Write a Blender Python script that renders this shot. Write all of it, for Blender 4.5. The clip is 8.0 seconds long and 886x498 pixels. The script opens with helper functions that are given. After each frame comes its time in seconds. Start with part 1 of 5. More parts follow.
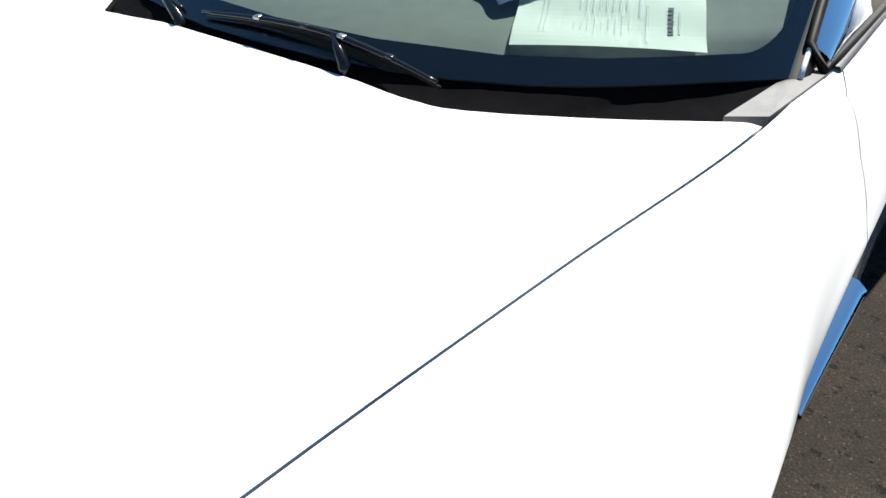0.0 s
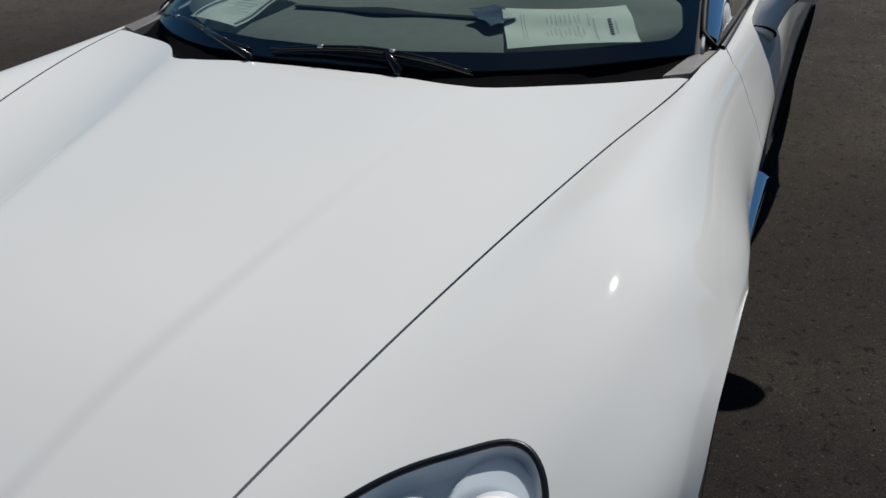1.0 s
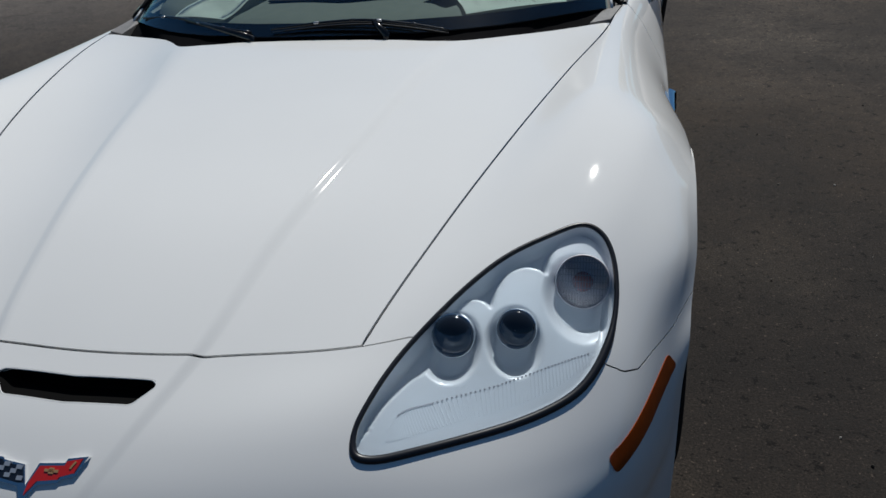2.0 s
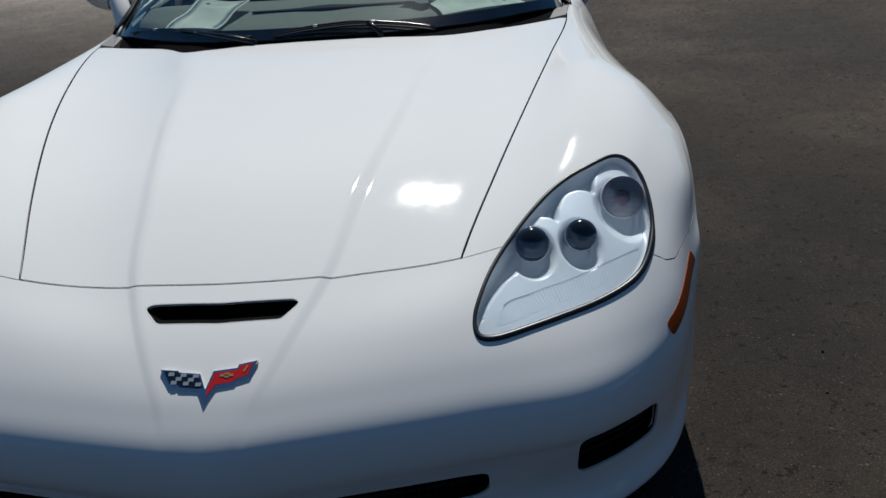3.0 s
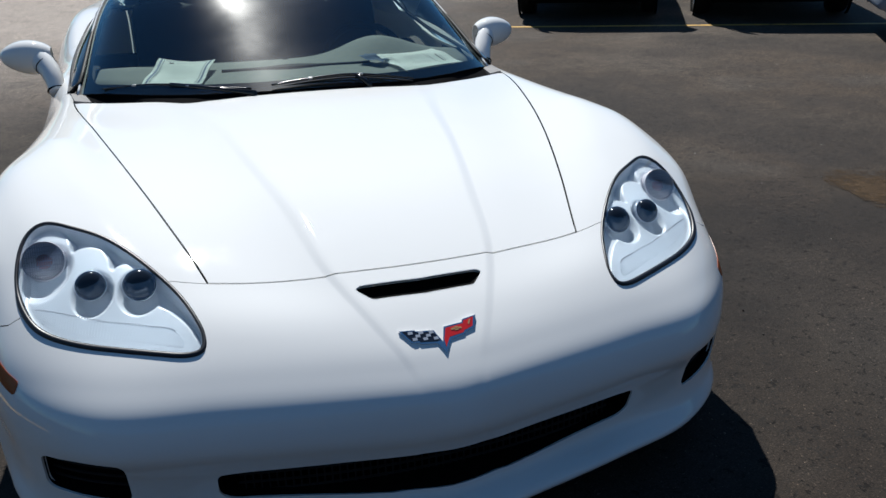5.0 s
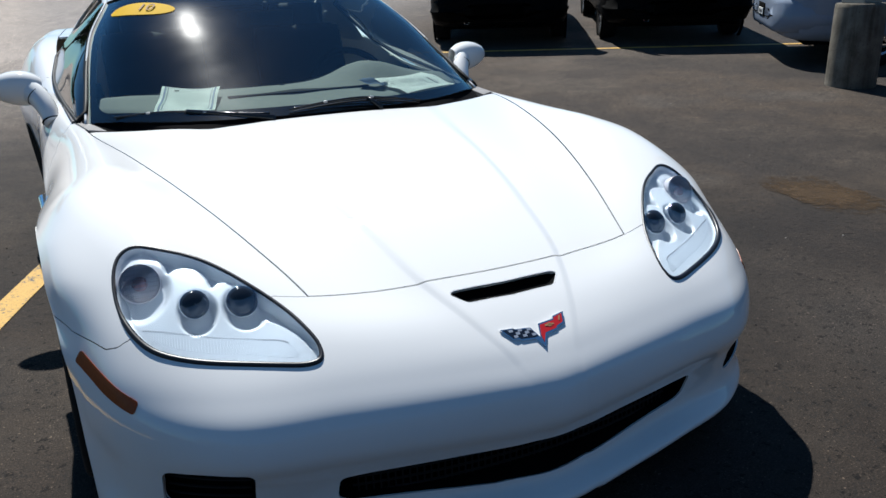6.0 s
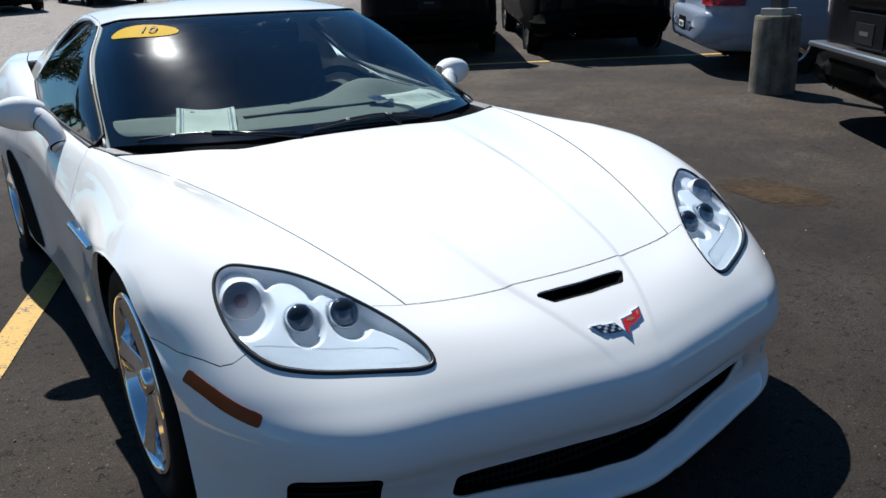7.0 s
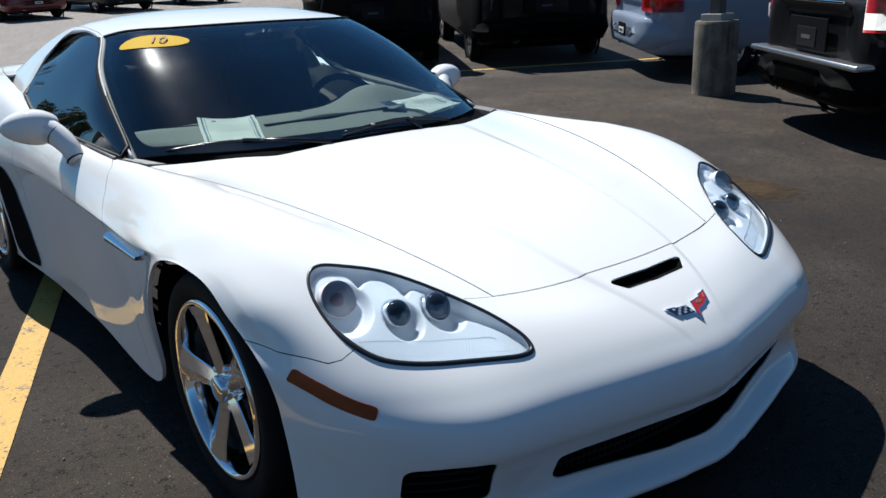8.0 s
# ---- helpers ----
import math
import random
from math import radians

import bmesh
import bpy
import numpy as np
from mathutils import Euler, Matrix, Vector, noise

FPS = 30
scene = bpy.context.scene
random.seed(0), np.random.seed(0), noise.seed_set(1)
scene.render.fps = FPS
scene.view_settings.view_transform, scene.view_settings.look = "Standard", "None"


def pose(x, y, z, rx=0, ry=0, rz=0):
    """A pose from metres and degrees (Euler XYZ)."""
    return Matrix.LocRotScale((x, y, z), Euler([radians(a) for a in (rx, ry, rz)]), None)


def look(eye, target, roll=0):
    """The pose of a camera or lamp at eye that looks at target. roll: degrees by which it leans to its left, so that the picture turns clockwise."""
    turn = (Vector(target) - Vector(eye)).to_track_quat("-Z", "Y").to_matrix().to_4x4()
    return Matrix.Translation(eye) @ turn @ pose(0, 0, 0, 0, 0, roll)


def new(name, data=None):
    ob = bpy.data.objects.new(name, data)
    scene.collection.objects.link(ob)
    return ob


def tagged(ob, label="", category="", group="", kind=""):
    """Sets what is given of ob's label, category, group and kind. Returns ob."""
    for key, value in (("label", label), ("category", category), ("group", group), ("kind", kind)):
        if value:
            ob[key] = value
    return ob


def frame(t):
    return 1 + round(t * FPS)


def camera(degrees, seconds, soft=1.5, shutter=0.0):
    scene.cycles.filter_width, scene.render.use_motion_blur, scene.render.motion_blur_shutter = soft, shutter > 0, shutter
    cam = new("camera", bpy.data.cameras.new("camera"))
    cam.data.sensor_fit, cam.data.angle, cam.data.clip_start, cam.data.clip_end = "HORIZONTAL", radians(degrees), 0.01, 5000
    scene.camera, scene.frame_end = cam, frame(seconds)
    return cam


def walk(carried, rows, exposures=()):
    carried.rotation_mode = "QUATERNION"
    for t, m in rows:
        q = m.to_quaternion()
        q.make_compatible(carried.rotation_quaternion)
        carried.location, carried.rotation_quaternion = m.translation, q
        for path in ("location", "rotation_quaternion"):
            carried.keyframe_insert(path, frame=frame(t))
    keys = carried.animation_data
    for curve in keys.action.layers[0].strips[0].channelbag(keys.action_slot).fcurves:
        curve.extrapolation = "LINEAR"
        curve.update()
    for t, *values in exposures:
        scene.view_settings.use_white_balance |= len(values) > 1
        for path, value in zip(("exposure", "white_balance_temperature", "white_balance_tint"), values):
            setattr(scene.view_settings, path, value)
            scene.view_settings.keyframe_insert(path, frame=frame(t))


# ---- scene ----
LENS = 58.27
ROWS = [
    (0, 0.9629, -0.2047, 1.2530, 53.560, 1.751, 35.440),
    (0.5, 1.0290, -0.4680, 1.3070, 56.110, 3.350, 31.360),
    (1, 0.9536, -0.8249, 1.2763, 60.004, 2.580, 24.009),
    (1.5, 0.8786, -1.1089, 1.2541, 61.955, 2.759, 17.679),
    (2, 0.7948, -1.3876, 1.2519, 61.719, 4.041, 11.941),
    (2.2, 0.7338, -1.4671, 1.2515, 62.101, 4.326, 9.870),
    (3.3, 0.3587, -1.8532, 1.2301, 64.074, 3.606, -1.489),
    (3.5, 0.2708, -1.8965, 1.2276, 64.456, 3.305, -3.671),
    (4, 0.0336, -1.9680, 1.2121, 65.689, 2.088, -9.137),
    (4.5, -0.1903, -2.0244, 1.2037, 67.533, 1.737, -13.702),
    (4.7, -0.2866, -2.0454, 1.2030, 68.278, 1.499, -15.660),
    (5.8, -0.7764, -2.0213, 1.2080, 70.662, 1.181, -25.166),
    (6, -0.8517, -2.0057, 1.2139, 70.844, 1.327, -26.403),
    (6.5, -1.0632, -1.9505, 1.2419, 71.038, 1.211, -30.173),
    (7, -1.2364, -1.8913, 1.2368, 71.710, 1.793, -33.191),
    (7.5, -1.4093, -1.8201, 1.2346, 72.085, 2.192, -36.151),
    (8, -1.5698, -1.7365, 1.2335, 72.248, 2.361, -38.932),
]

cam = camera(LENS, 8.0, soft=1.5)
EXPOSURES = [(t, e, k, 7) for t, e, k in ((0.0, 1.12, 6500), (0.15, 0.90, 6500), (0.3, 0.30, 6500), (0.5, -0.04, 6500), (0.8, -0.28, 6450), (1.2, -0.42, 6400), (2.2, -0.30, 6200), (3.5, -0.05, 6240), (4.5, 0.21, 6160), (6.0, 0.56, 6060), (8.0, 0.61, 6045))]
walk(cam, [(t, pose(x, y, z, rx, ry, rz)) for t, x, y, z, rx, ry, rz in ROWS], EXPOSURES)

# ---- light: clear sky, high sun behind the car ----
SUN = Vector((0.05, 0.72, 1.0)).normalized()
world = bpy.data.worlds.new("sky")
scene.world = world
world.use_nodes = True
wn = world.node_tree.nodes
sky = wn.new("ShaderNodeTexSky")
sky.sky_type = "NISHITA"
sky.sun_disc = False
sky.sun_elevation = math.asin(SUN.z)
sky.sun_rotation = math.atan2(SUN.x, SUN.y)
sky.air_density, sky.dust_density, sky.ozone_density = 1.0, 0.0, 4.5
clear_blue = wn.new("ShaderNodeMix")
clear_blue.data_type, clear_blue.blend_type = "RGBA", "MULTIPLY"
clear_blue.inputs[0].default_value = 1.0
clear_blue.inputs[7].default_value = (0.72, 1.0, 1.08, 1)
world.node_tree.links.new(sky.outputs[0], clear_blue.inputs[6])
world.node_tree.links.new(clear_blue.outputs[2], wn["Background"].inputs[0])
wn["Background"].inputs[1].default_value = 0.051
sun_data = bpy.data.lights.new("sun", "SUN")
sun_data.energy, sun_data.angle, sun_data.color = 4.75, radians(0.53), (1.0, 0.945, 0.868)
sun = new("sun", sun_data)
sun.matrix_world = look(SUN * 50, (0, 0, 0))


# ---- materials ----
def material(name, color, rough=0.5, metal=0.0, **extra):
    m = bpy.data.materials.new(name)
    m.use_nodes = True
    b = m.node_tree.nodes["Principled BSDF"]
    b.inputs["Base Color"].default_value = (*color, 1)
    b.inputs["Roughness"].default_value = rough
    b.inputs["Metallic"].default_value = metal
    for key, value in extra.items():
        b.inputs[key.replace("_", " ")].default_value = value
    return m


def node(m, kind, **values):
    n = m.node_tree.nodes.new("ShaderNode" + kind)
    for key, value in values.items():
        n.inputs[key.replace("_", " ")].default_value = value
    return n


def link(m, a, b):
    m.node_tree.links.new(a, b)


def ramp(m, source, stops):
    r = m.node_tree.nodes.new("ShaderNodeValToRGB")
    els = r.color_ramp.elements
    while len(els) < len(stops):
        els.new(0.5)
    for e, (p, c) in zip(els, stops):
        e.position, e.color = p, (*c, 1) if len(c) == 3 else c
    link(m, source, r.inputs[0])
    return r.outputs[0]


def coords(m):
    return m.node_tree.nodes.new("ShaderNodeTexCoord").outputs["Object"]


def noise_of(m, scale, detail=4, rough=0.55, vec=None):
    n = node(m, "TexNoise", Scale=scale, Detail=detail, Roughness=rough)
    link(m, vec or coords(m), n.inputs["Vector"])
    return n.outputs["Fac"]


def mixed(m, fac, a, b, mode="MIX"):
    n = m.node_tree.nodes.new("ShaderNodeMix")
    n.data_type, n.blend_type = "RGBA", mode
    for slot, value in ((0, fac), (6, a), (7, b)):
        if isinstance(value, (int, float)):
            n.inputs[slot].default_value = value
        elif isinstance(value, tuple):
            n.inputs[slot].default_value = (*value, 1)
        else:
            link(m, value, n.inputs[slot])
    return n.outputs[2]


def relief(m, source, strength, distance):
    b = node(m, "Bump", Strength=strength, Distance=distance)
    link(m, source, b.inputs["Height"])
    link(m, b.outputs[0], m.node_tree.nodes["Principled BSDF"].inputs["Normal"])


def base(m, out, slot="Base Color"):
    link(m, out, m.node_tree.nodes["Principled BSDF"].inputs[slot])


def grained(name, a, b, scale, rough=0.5, metal=0.0, bump=0.0, **extra):
    """A surface whose colour drifts between a and b at two scales."""
    m = material(name, a, rough, metal, **extra)
    f = noise_of(m, scale)
    g = noise_of(m, scale * 9, 3)
    base(m, mixed(m, 0.35, ramp(m, f, [(0.3, a), (0.7, b)]), ramp(m, g, [(0.3, a), (0.7, b)])))
    if bump:
        relief(m, g, bump, 0.002)
    return m


def clear(name, tint, gloss=0.02, ior=1.5, coat=(1, 1, 1), dust=0.0):
    """A thin clear pane: tinted see-through with a mirror gloss on top; dust weighs an added glare halo."""
    m = bpy.data.materials.new(name)
    m.use_nodes = True
    nt = m.node_tree
    nt.nodes.remove(nt.nodes["Principled BSDF"])
    tr = nt.nodes.new("ShaderNodeBsdfTransparent")
    tr.inputs[0].default_value = (*tint, 1)
    gl = nt.nodes.new("ShaderNodeBsdfGlossy")
    gl.inputs["Roughness"].default_value = gloss
    gl.inputs["Color"].default_value = (*coat, 1)
    fr = nt.nodes.new("ShaderNodeFresnel")
    fr.inputs[0].default_value = ior
    mx = nt.nodes.new("ShaderNodeMixShader")
    link(m, fr.outputs[0], mx.inputs[0])
    link(m, tr.outputs[0], mx.inputs[1])
    link(m, gl.outputs[0], mx.inputs[2])
    out = mx.outputs[0]
    # rough gloss added to spread a bloom-like halo round the sun's reflection
    if dust:
        halo_gloss = nt.nodes.new("ShaderNodeBsdfGlossy")
        halo_gloss.inputs["Roughness"].default_value = 0.22
        both = nt.nodes.new("ShaderNodeMixShader")
        link(m, ramp(m, noise_of(m, 6, 4), [(0.3, (dust * .6,) * 3), (0.7, (dust * 1.4,) * 3)]), both.inputs[0])
        link(m, out, both.inputs[1])
        link(m, halo_gloss.outputs[0], both.inputs[2])
        out = both.outputs[0]
    link(m, out, nt.nodes["Material Output"].inputs[0])
    return m


def make_paint(name, color, fleck=0.02, coat=1.0):
    m = material(name, color, 0.7, 0.0, Coat_Weight=coat, Coat_Roughness=0.012, Coat_IOR=1.5, Specular_IOR_Level=0.05)
    f = noise_of(m, 2.2, 3)
    dark = tuple(c * (1 - fleck) for c in color)
    base(m, ramp(m, f, [(0.35, dark), (0.65, color)]))
    haze = noise_of(m, 14, 4)
    base(m, ramp(m, haze, [(0.4, (0.03,) * 3), (0.75, (0.055,) * 3)]), "Coat Roughness")
    return m


WHITE = make_paint("white_paint", (0.80, 0.80, 0.79))
BLACK_PLASTIC = grained("black_plastic", (0.005, 0.005, 0.006), (0.010, 0.010, 0.012), 40, 0.6, bump=0.15, Specular_IOR_Level=0.15)
GAP = material("dark_gap", (0.004, 0.004, 0.004), 0.9, 0.0, Specular_IOR_Level=0.05)
RUBBER = grained("tyre_rubber", (0.008, 0.008, 0.009), (0.016, 0.0155, 0.015), 25, 0.8, bump=0.3, Specular_IOR_Level=0.15)
CHROME = material("chrome", (0.82, 0.83, 0.85), 0.06, 1.0)
STEEL = grained("brushed_steel", (0.4, 0.4, 0.41), (0.55, 0.55, 0.56), 60, 0.35, 1.0)
GLASS = clear("windscreen_glass", (0.72, 0.92, 0.89), 0.012, 1.62, (0.72, 0.89, 1.0), 0.006)
LENS_CLEAR = clear("lamp_cover", (0.80, 0.88, 0.98), 0.01, 2.1, (0.85, 0.94, 1.0))
LAMP_WHITE = material("lamp_housing_white", (0.74, 0.76, 0.78), 0.35, 0.0, Coat_Weight=0.4)
LENS_DARK = material("projector_glass", (0.014, 0.018, 0.026), 0.10, 0.0, Coat_Weight=0.4, Specular_IOR_Level=0.4)
AMBER = grained("amber_lens", (0.21, 0.035, 0.003), (0.29, 0.053, 0.004), 90, 0.3, Specular_IOR_Level=0.2)
RED_LENS = material("red_lens", (0.35, 0.01, 0.01), 0.12, 0.0, Coat_Weight=0.8)
INTERIOR = grained("grey_dash", (0.075, 0.080, 0.075), (0.098, 0.101, 0.094), 30, 0.85, bump=0.2)
INTERIOR_DARK = grained("dark_trim", (0.006, 0.006, 0.008), (0.011, 0.011, 0.012), 30, 0.8, bump=0.2, Specular_IOR_Level=0.1)
PAPER = grained("paper", (0.74, 0.76, 0.73), (0.8, 0.8, 0.77), 14, 0.75)
INK = material("ink", (0.05, 0.05, 0.06), 0.8)
PRINT = grained("grey_ink", (0.30, 0.31, 0.32), (0.44, 0.45, 0.46), 60, 0.8)
NAVY_CARD = grained("navy_card", (0.016, 0.05, 0.13), (0.025, 0.07, 0.17), 30, 0.7)
BLUE_INK = material("blue_ink", (0.02, 0.05, 0.12), 0.7)
RED = material("enamel_red", (0.5, 0.015, 0.012), 0.18, 0.0, Coat_Weight=1.0)
ENAMEL_BLACK = material("enamel_black", (0.01, 0.011, 0.018), 0.15, 0.0, Coat_Weight=1.0)
ENAMEL_SILVER = material("enamel_silver", (0.6, 0.62, 0.66), 0.25, 0.6, Coat_Weight=1.0)
GOLD = material("enamel_gold", (0.8, 0.45, 0.2), 0.25, 0.6)
STICKER = grained("yellow_sticker", (0.60, 0.36, 0.004), (0.64, 0.40, 0.006), 20, 0.7, Specular_IOR_Level=0.1)


def math_node(m, op, a, b=None):
    n = m.node_tree.nodes.new("ShaderNodeMath")
    n.operation = op
    for slot, v in ((0, a), (1, b)):
        if v is None:
            continue
        if isinstance(v, (int, float)):
            n.inputs[slot].default_value = v
        else:
            link(m, v, n.inputs[slot])
    return n.outputs[0]


def make_asphalt():
    m = material("asphalt", (0.05, 0.047, 0.043), 0.88, 0.0, Specular_IOR_Level=0.2)
    co = coords(m)
    big = noise_of(m, 0.45, 5, 0.6, co)
    mid = noise_of(m, 4.5, 6, 0.7, co)
    small = noise_of(m, 38, 4, 0.7, co)
    fine = noise_of(m, 170, 3, 0.75, co)
    c1 = ramp(m, big, [(0.34, (0.0235, 0.0200, 0.0182)), (0.46, (0.033, 0.0268, 0.0228)), (0.55, (0.043, 0.0330, 0.0255)), (0.64, (0.040, 0.0335, 0.0292))])
    # pale dust blown into soft streaks
    dust = noise_of(m, 0.9, 4, 0.5, co)
    c1 = mixed(m, ramp(m, dust, [(0.50, (0, 0, 0)), (0.68, (0.55, 0.55, 0.55))]), c1, (0.062, 0.053, 0.045))
    # the asphalt grows paler with depth behind the car
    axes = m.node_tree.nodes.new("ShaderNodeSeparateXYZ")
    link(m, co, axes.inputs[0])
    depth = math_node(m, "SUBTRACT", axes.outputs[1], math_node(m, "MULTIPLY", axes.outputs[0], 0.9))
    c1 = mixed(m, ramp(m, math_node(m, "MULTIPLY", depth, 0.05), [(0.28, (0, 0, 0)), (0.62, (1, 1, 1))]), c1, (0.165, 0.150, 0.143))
    # darker around the nose, paler towards the far rows on the right
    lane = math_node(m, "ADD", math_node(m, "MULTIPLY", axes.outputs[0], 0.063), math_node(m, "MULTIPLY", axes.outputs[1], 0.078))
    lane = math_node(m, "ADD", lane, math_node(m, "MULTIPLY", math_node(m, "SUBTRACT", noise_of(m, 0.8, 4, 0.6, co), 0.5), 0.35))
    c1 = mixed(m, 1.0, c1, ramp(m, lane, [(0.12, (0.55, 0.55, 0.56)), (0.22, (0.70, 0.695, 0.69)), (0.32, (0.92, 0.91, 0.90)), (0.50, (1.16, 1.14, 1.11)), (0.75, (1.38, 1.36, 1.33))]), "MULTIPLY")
    # a warmer, paler tone left of the car
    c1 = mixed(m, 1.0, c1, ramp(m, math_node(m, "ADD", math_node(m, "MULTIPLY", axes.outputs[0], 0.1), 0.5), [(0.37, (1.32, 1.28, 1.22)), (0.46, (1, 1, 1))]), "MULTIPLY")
    c2 = ramp(m, mid, [(0.30, (0.84, 0.84, 0.84)), (0.48, (0.99, 0.99, 0.99)), (0.70, (1.22, 1.20, 1.16))])
    c3 = ramp(m, small, [(0.34, (0.82, 0.82, 0.82)), (0.52, (1.0, 1.0, 1.0)), (0.68, (1.2, 1.19, 1.18))])
    c4 = ramp(m, fine, [(0.34, (0.42, 0.42, 0.42)), (0.47, (0.94, 0.94, 0.94)), (0.60, (1.38, 1.36, 1.33)), (0.655, (2.0, 1.95, 1.88)), (0.69, (5.0, 4.9, 4.7))])
    out = mixed(m, 1.0, mixed(m, 1.0, mixed(m, 1.0, c1, c2, "MULTIPLY"), c3, "MULTIPLY"), c4, "MULTIPLY")
    pit = ramp(m, noise_of(m, 24, 3, 0.8, co), [(0.375, (0.25, 0.25, 0.25)), (0.41, (1, 1, 1))])
    stone = ramp(m, noise_of(m, 75, 2, 0.6, co), [(0.665, (1, 1, 1)), (0.70, (3.4, 3.3, 3.1))])
    out = mixed(m, 1.0, mixed(m, 1.0, out, pit, "MULTIPLY"), stone, "MULTIPLY")
    # short hair cracks, only in patches
    wave = noise_of(m, 7.0, 8, 0.62, co)
    ridge = math_node(m, "ABSOLUTE", math_node(m, "SUBTRACT", wave, 0.5))
    patch = noise_of(m, 2.6, 3, 0.5, co)
    crack = mixed(m, ramp(m, patch, [(0.47, (0, 0, 0)), (0.54, (1, 1, 1))]), (0.0, 0.0, 0.0), ramp(m, ridge, [(0.004, (1, 1, 1)), (0.009, (0, 0, 0))]))
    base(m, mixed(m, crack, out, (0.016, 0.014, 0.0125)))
    relief(m, fine, 0.55, 0.005)
    return m


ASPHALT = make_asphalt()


def make_concrete():
    """Cast concrete with soft blotches, pits and rain streaks that run down it."""
    m = material("concrete", (0.17, 0.15, 0.12), 0.9, 0.0, Specular_IOR_Level=0.2)
    co = coords(m)
    tall = m.node_tree.nodes.new("ShaderNodeVectorMath")
    tall.operation = "MULTIPLY"
    link(m, co, tall.inputs[0])
    tall.inputs[1].default_value = (1.0, 1.0, 0.1)
    blotch = ramp(m, noise_of(m, 5, 4, 0.6, co), [(0.32, (0.105, 0.093, 0.073)), (0.55, (0.175, 0.155, 0.125)), (0.72, (0.235, 0.21, 0.175))])
    streak = ramp(m, noise_of(m, 16, 5, 0.65, tall.outputs[0]), [(0.34, (0.62, 0.60, 0.57)), (0.50, (1, 1, 1)), (0.68, (1.18, 1.17, 1.14))])
    pit = ramp(m, noise_of(m, 60, 3, 0.7, co), [(0.33, (0.5, 0.5, 0.5)), (0.40, (1, 1, 1))])
    base(m, mixed(m, 1.0, mixed(m, 1.0, blotch, streak, "MULTIPLY"), pit, "MULTIPLY"))
    relief(m, noise_of(m, 45, 4, 0.7, co), 0.5, 0.004)
    return m


CONCRETE = make_concrete()


def make_road_paint():
    m = material("yellow_line_paint", (0.62, 0.40, 0.08), 0.7)
    co = coords(m)
    f = noise_of(m, 22, 6, 0.7, co)
    g = noise_of(m, 160, 3, 0.6, co)
    chips = math_node(m, "ADD", math_node(m, "MULTIPLY", noise_of(m, 75, 4, 0.7, co), 0.62), math_node(m, "MULTIPLY", noise_of(m, 9, 3, 0.5, co), 0.38))
    worn = mixed(m, 1.0, ramp(m, f, [(0.32, (1, 1, 1)), (0.40, (0, 0, 0))]), ramp(m, chips, [(0.40, (1, 1, 1)), (0.445, (0, 0, 0))]), "LIGHTEN")
    col = mixed(m, worn, ramp(m, g, [(0.3, (0.42, 0.235, 0.032)), (0.7, (0.55, 0.33, 0.06))]), (0.07, 0.062, 0.05))
    base(m, col)
    relief(m, g, 0.6, 0.002)
    return m


LINE_PAINT = make_road_paint()


# ---- mesh tools ----
def mesh_object(name, bm, mat, parent=None, label="", smooth=False):
    me = bpy.data.meshes.new(name)
    bm.to_mesh(me)
    bm.free()
    return finish(name, me, mat, parent, label, smooth)


def finish(name, me, mat, parent=None, label="", smooth=False):
    for mm in (mat if isinstance(mat, (list, tuple)) else [mat]):
        me.materials.append(mm)
    if smooth:
        me.polygons.foreach_set("use_smooth", [True] * len(me.polygons))
    ob = new(name, me)
    if parent is not None:
        ob.parent = parent
    if label:
        tagged(ob, label)
    return ob


def part(name, bm, mat, parent, label="", smooth=True):
    return mesh_object(name, bm, mat, parent, label, smooth)


def from_grid(points, closed_u=False, closed_v=False):
    """A bmesh from rows of points."""
    bm = bmesh.new()
    rows = [[bm.verts.new(p) for p in row] for row in points]
    nu, nv = len(rows), len(rows[0])
    for i in range(nu if closed_u else nu - 1):
        for j in range(nv if closed_v else nv - 1):
            quad = (rows[i][j], rows[i][(j + 1) % nv], rows[(i + 1) % nu][(j + 1) % nv], rows[(i + 1) % nu][j])
            if len(set(quad)) == 4:
                bm.faces.new(quad)
    return bm


def box(bm, centre, size, m=Matrix(), bevel=0.0):
    made = bmesh.ops.create_cube(bm, size=1, matrix=m @ Matrix.Translation(centre) @ Matrix.Diagonal((*size, 1)))["verts"]
    if bevel:
        edges = list({e for v in made for e in v.link_edges})
        bmesh.ops.bevel(bm, geom=edges, offset=bevel, segments=2, affect="EDGES", profile=0.6)
    return bm


def boxed(centre, size, m=Matrix(), bevel=0.0):
    return box(bmesh.new(), centre, size, m, bevel)


def lathe(profile, n=48, m=Matrix()):
    """Turn (radius, height) pairs about the local z axis."""
    rows = [[m @ Vector((r * math.cos(2 * math.pi * k / n), r * math.sin(2 * math.pi * k / n), h)) for k in range(n)] for r, h in profile]
    bm = from_grid(rows, closed_v=True)
    bmesh.ops.recalc_face_normals(bm, faces=bm.faces)
    return bm


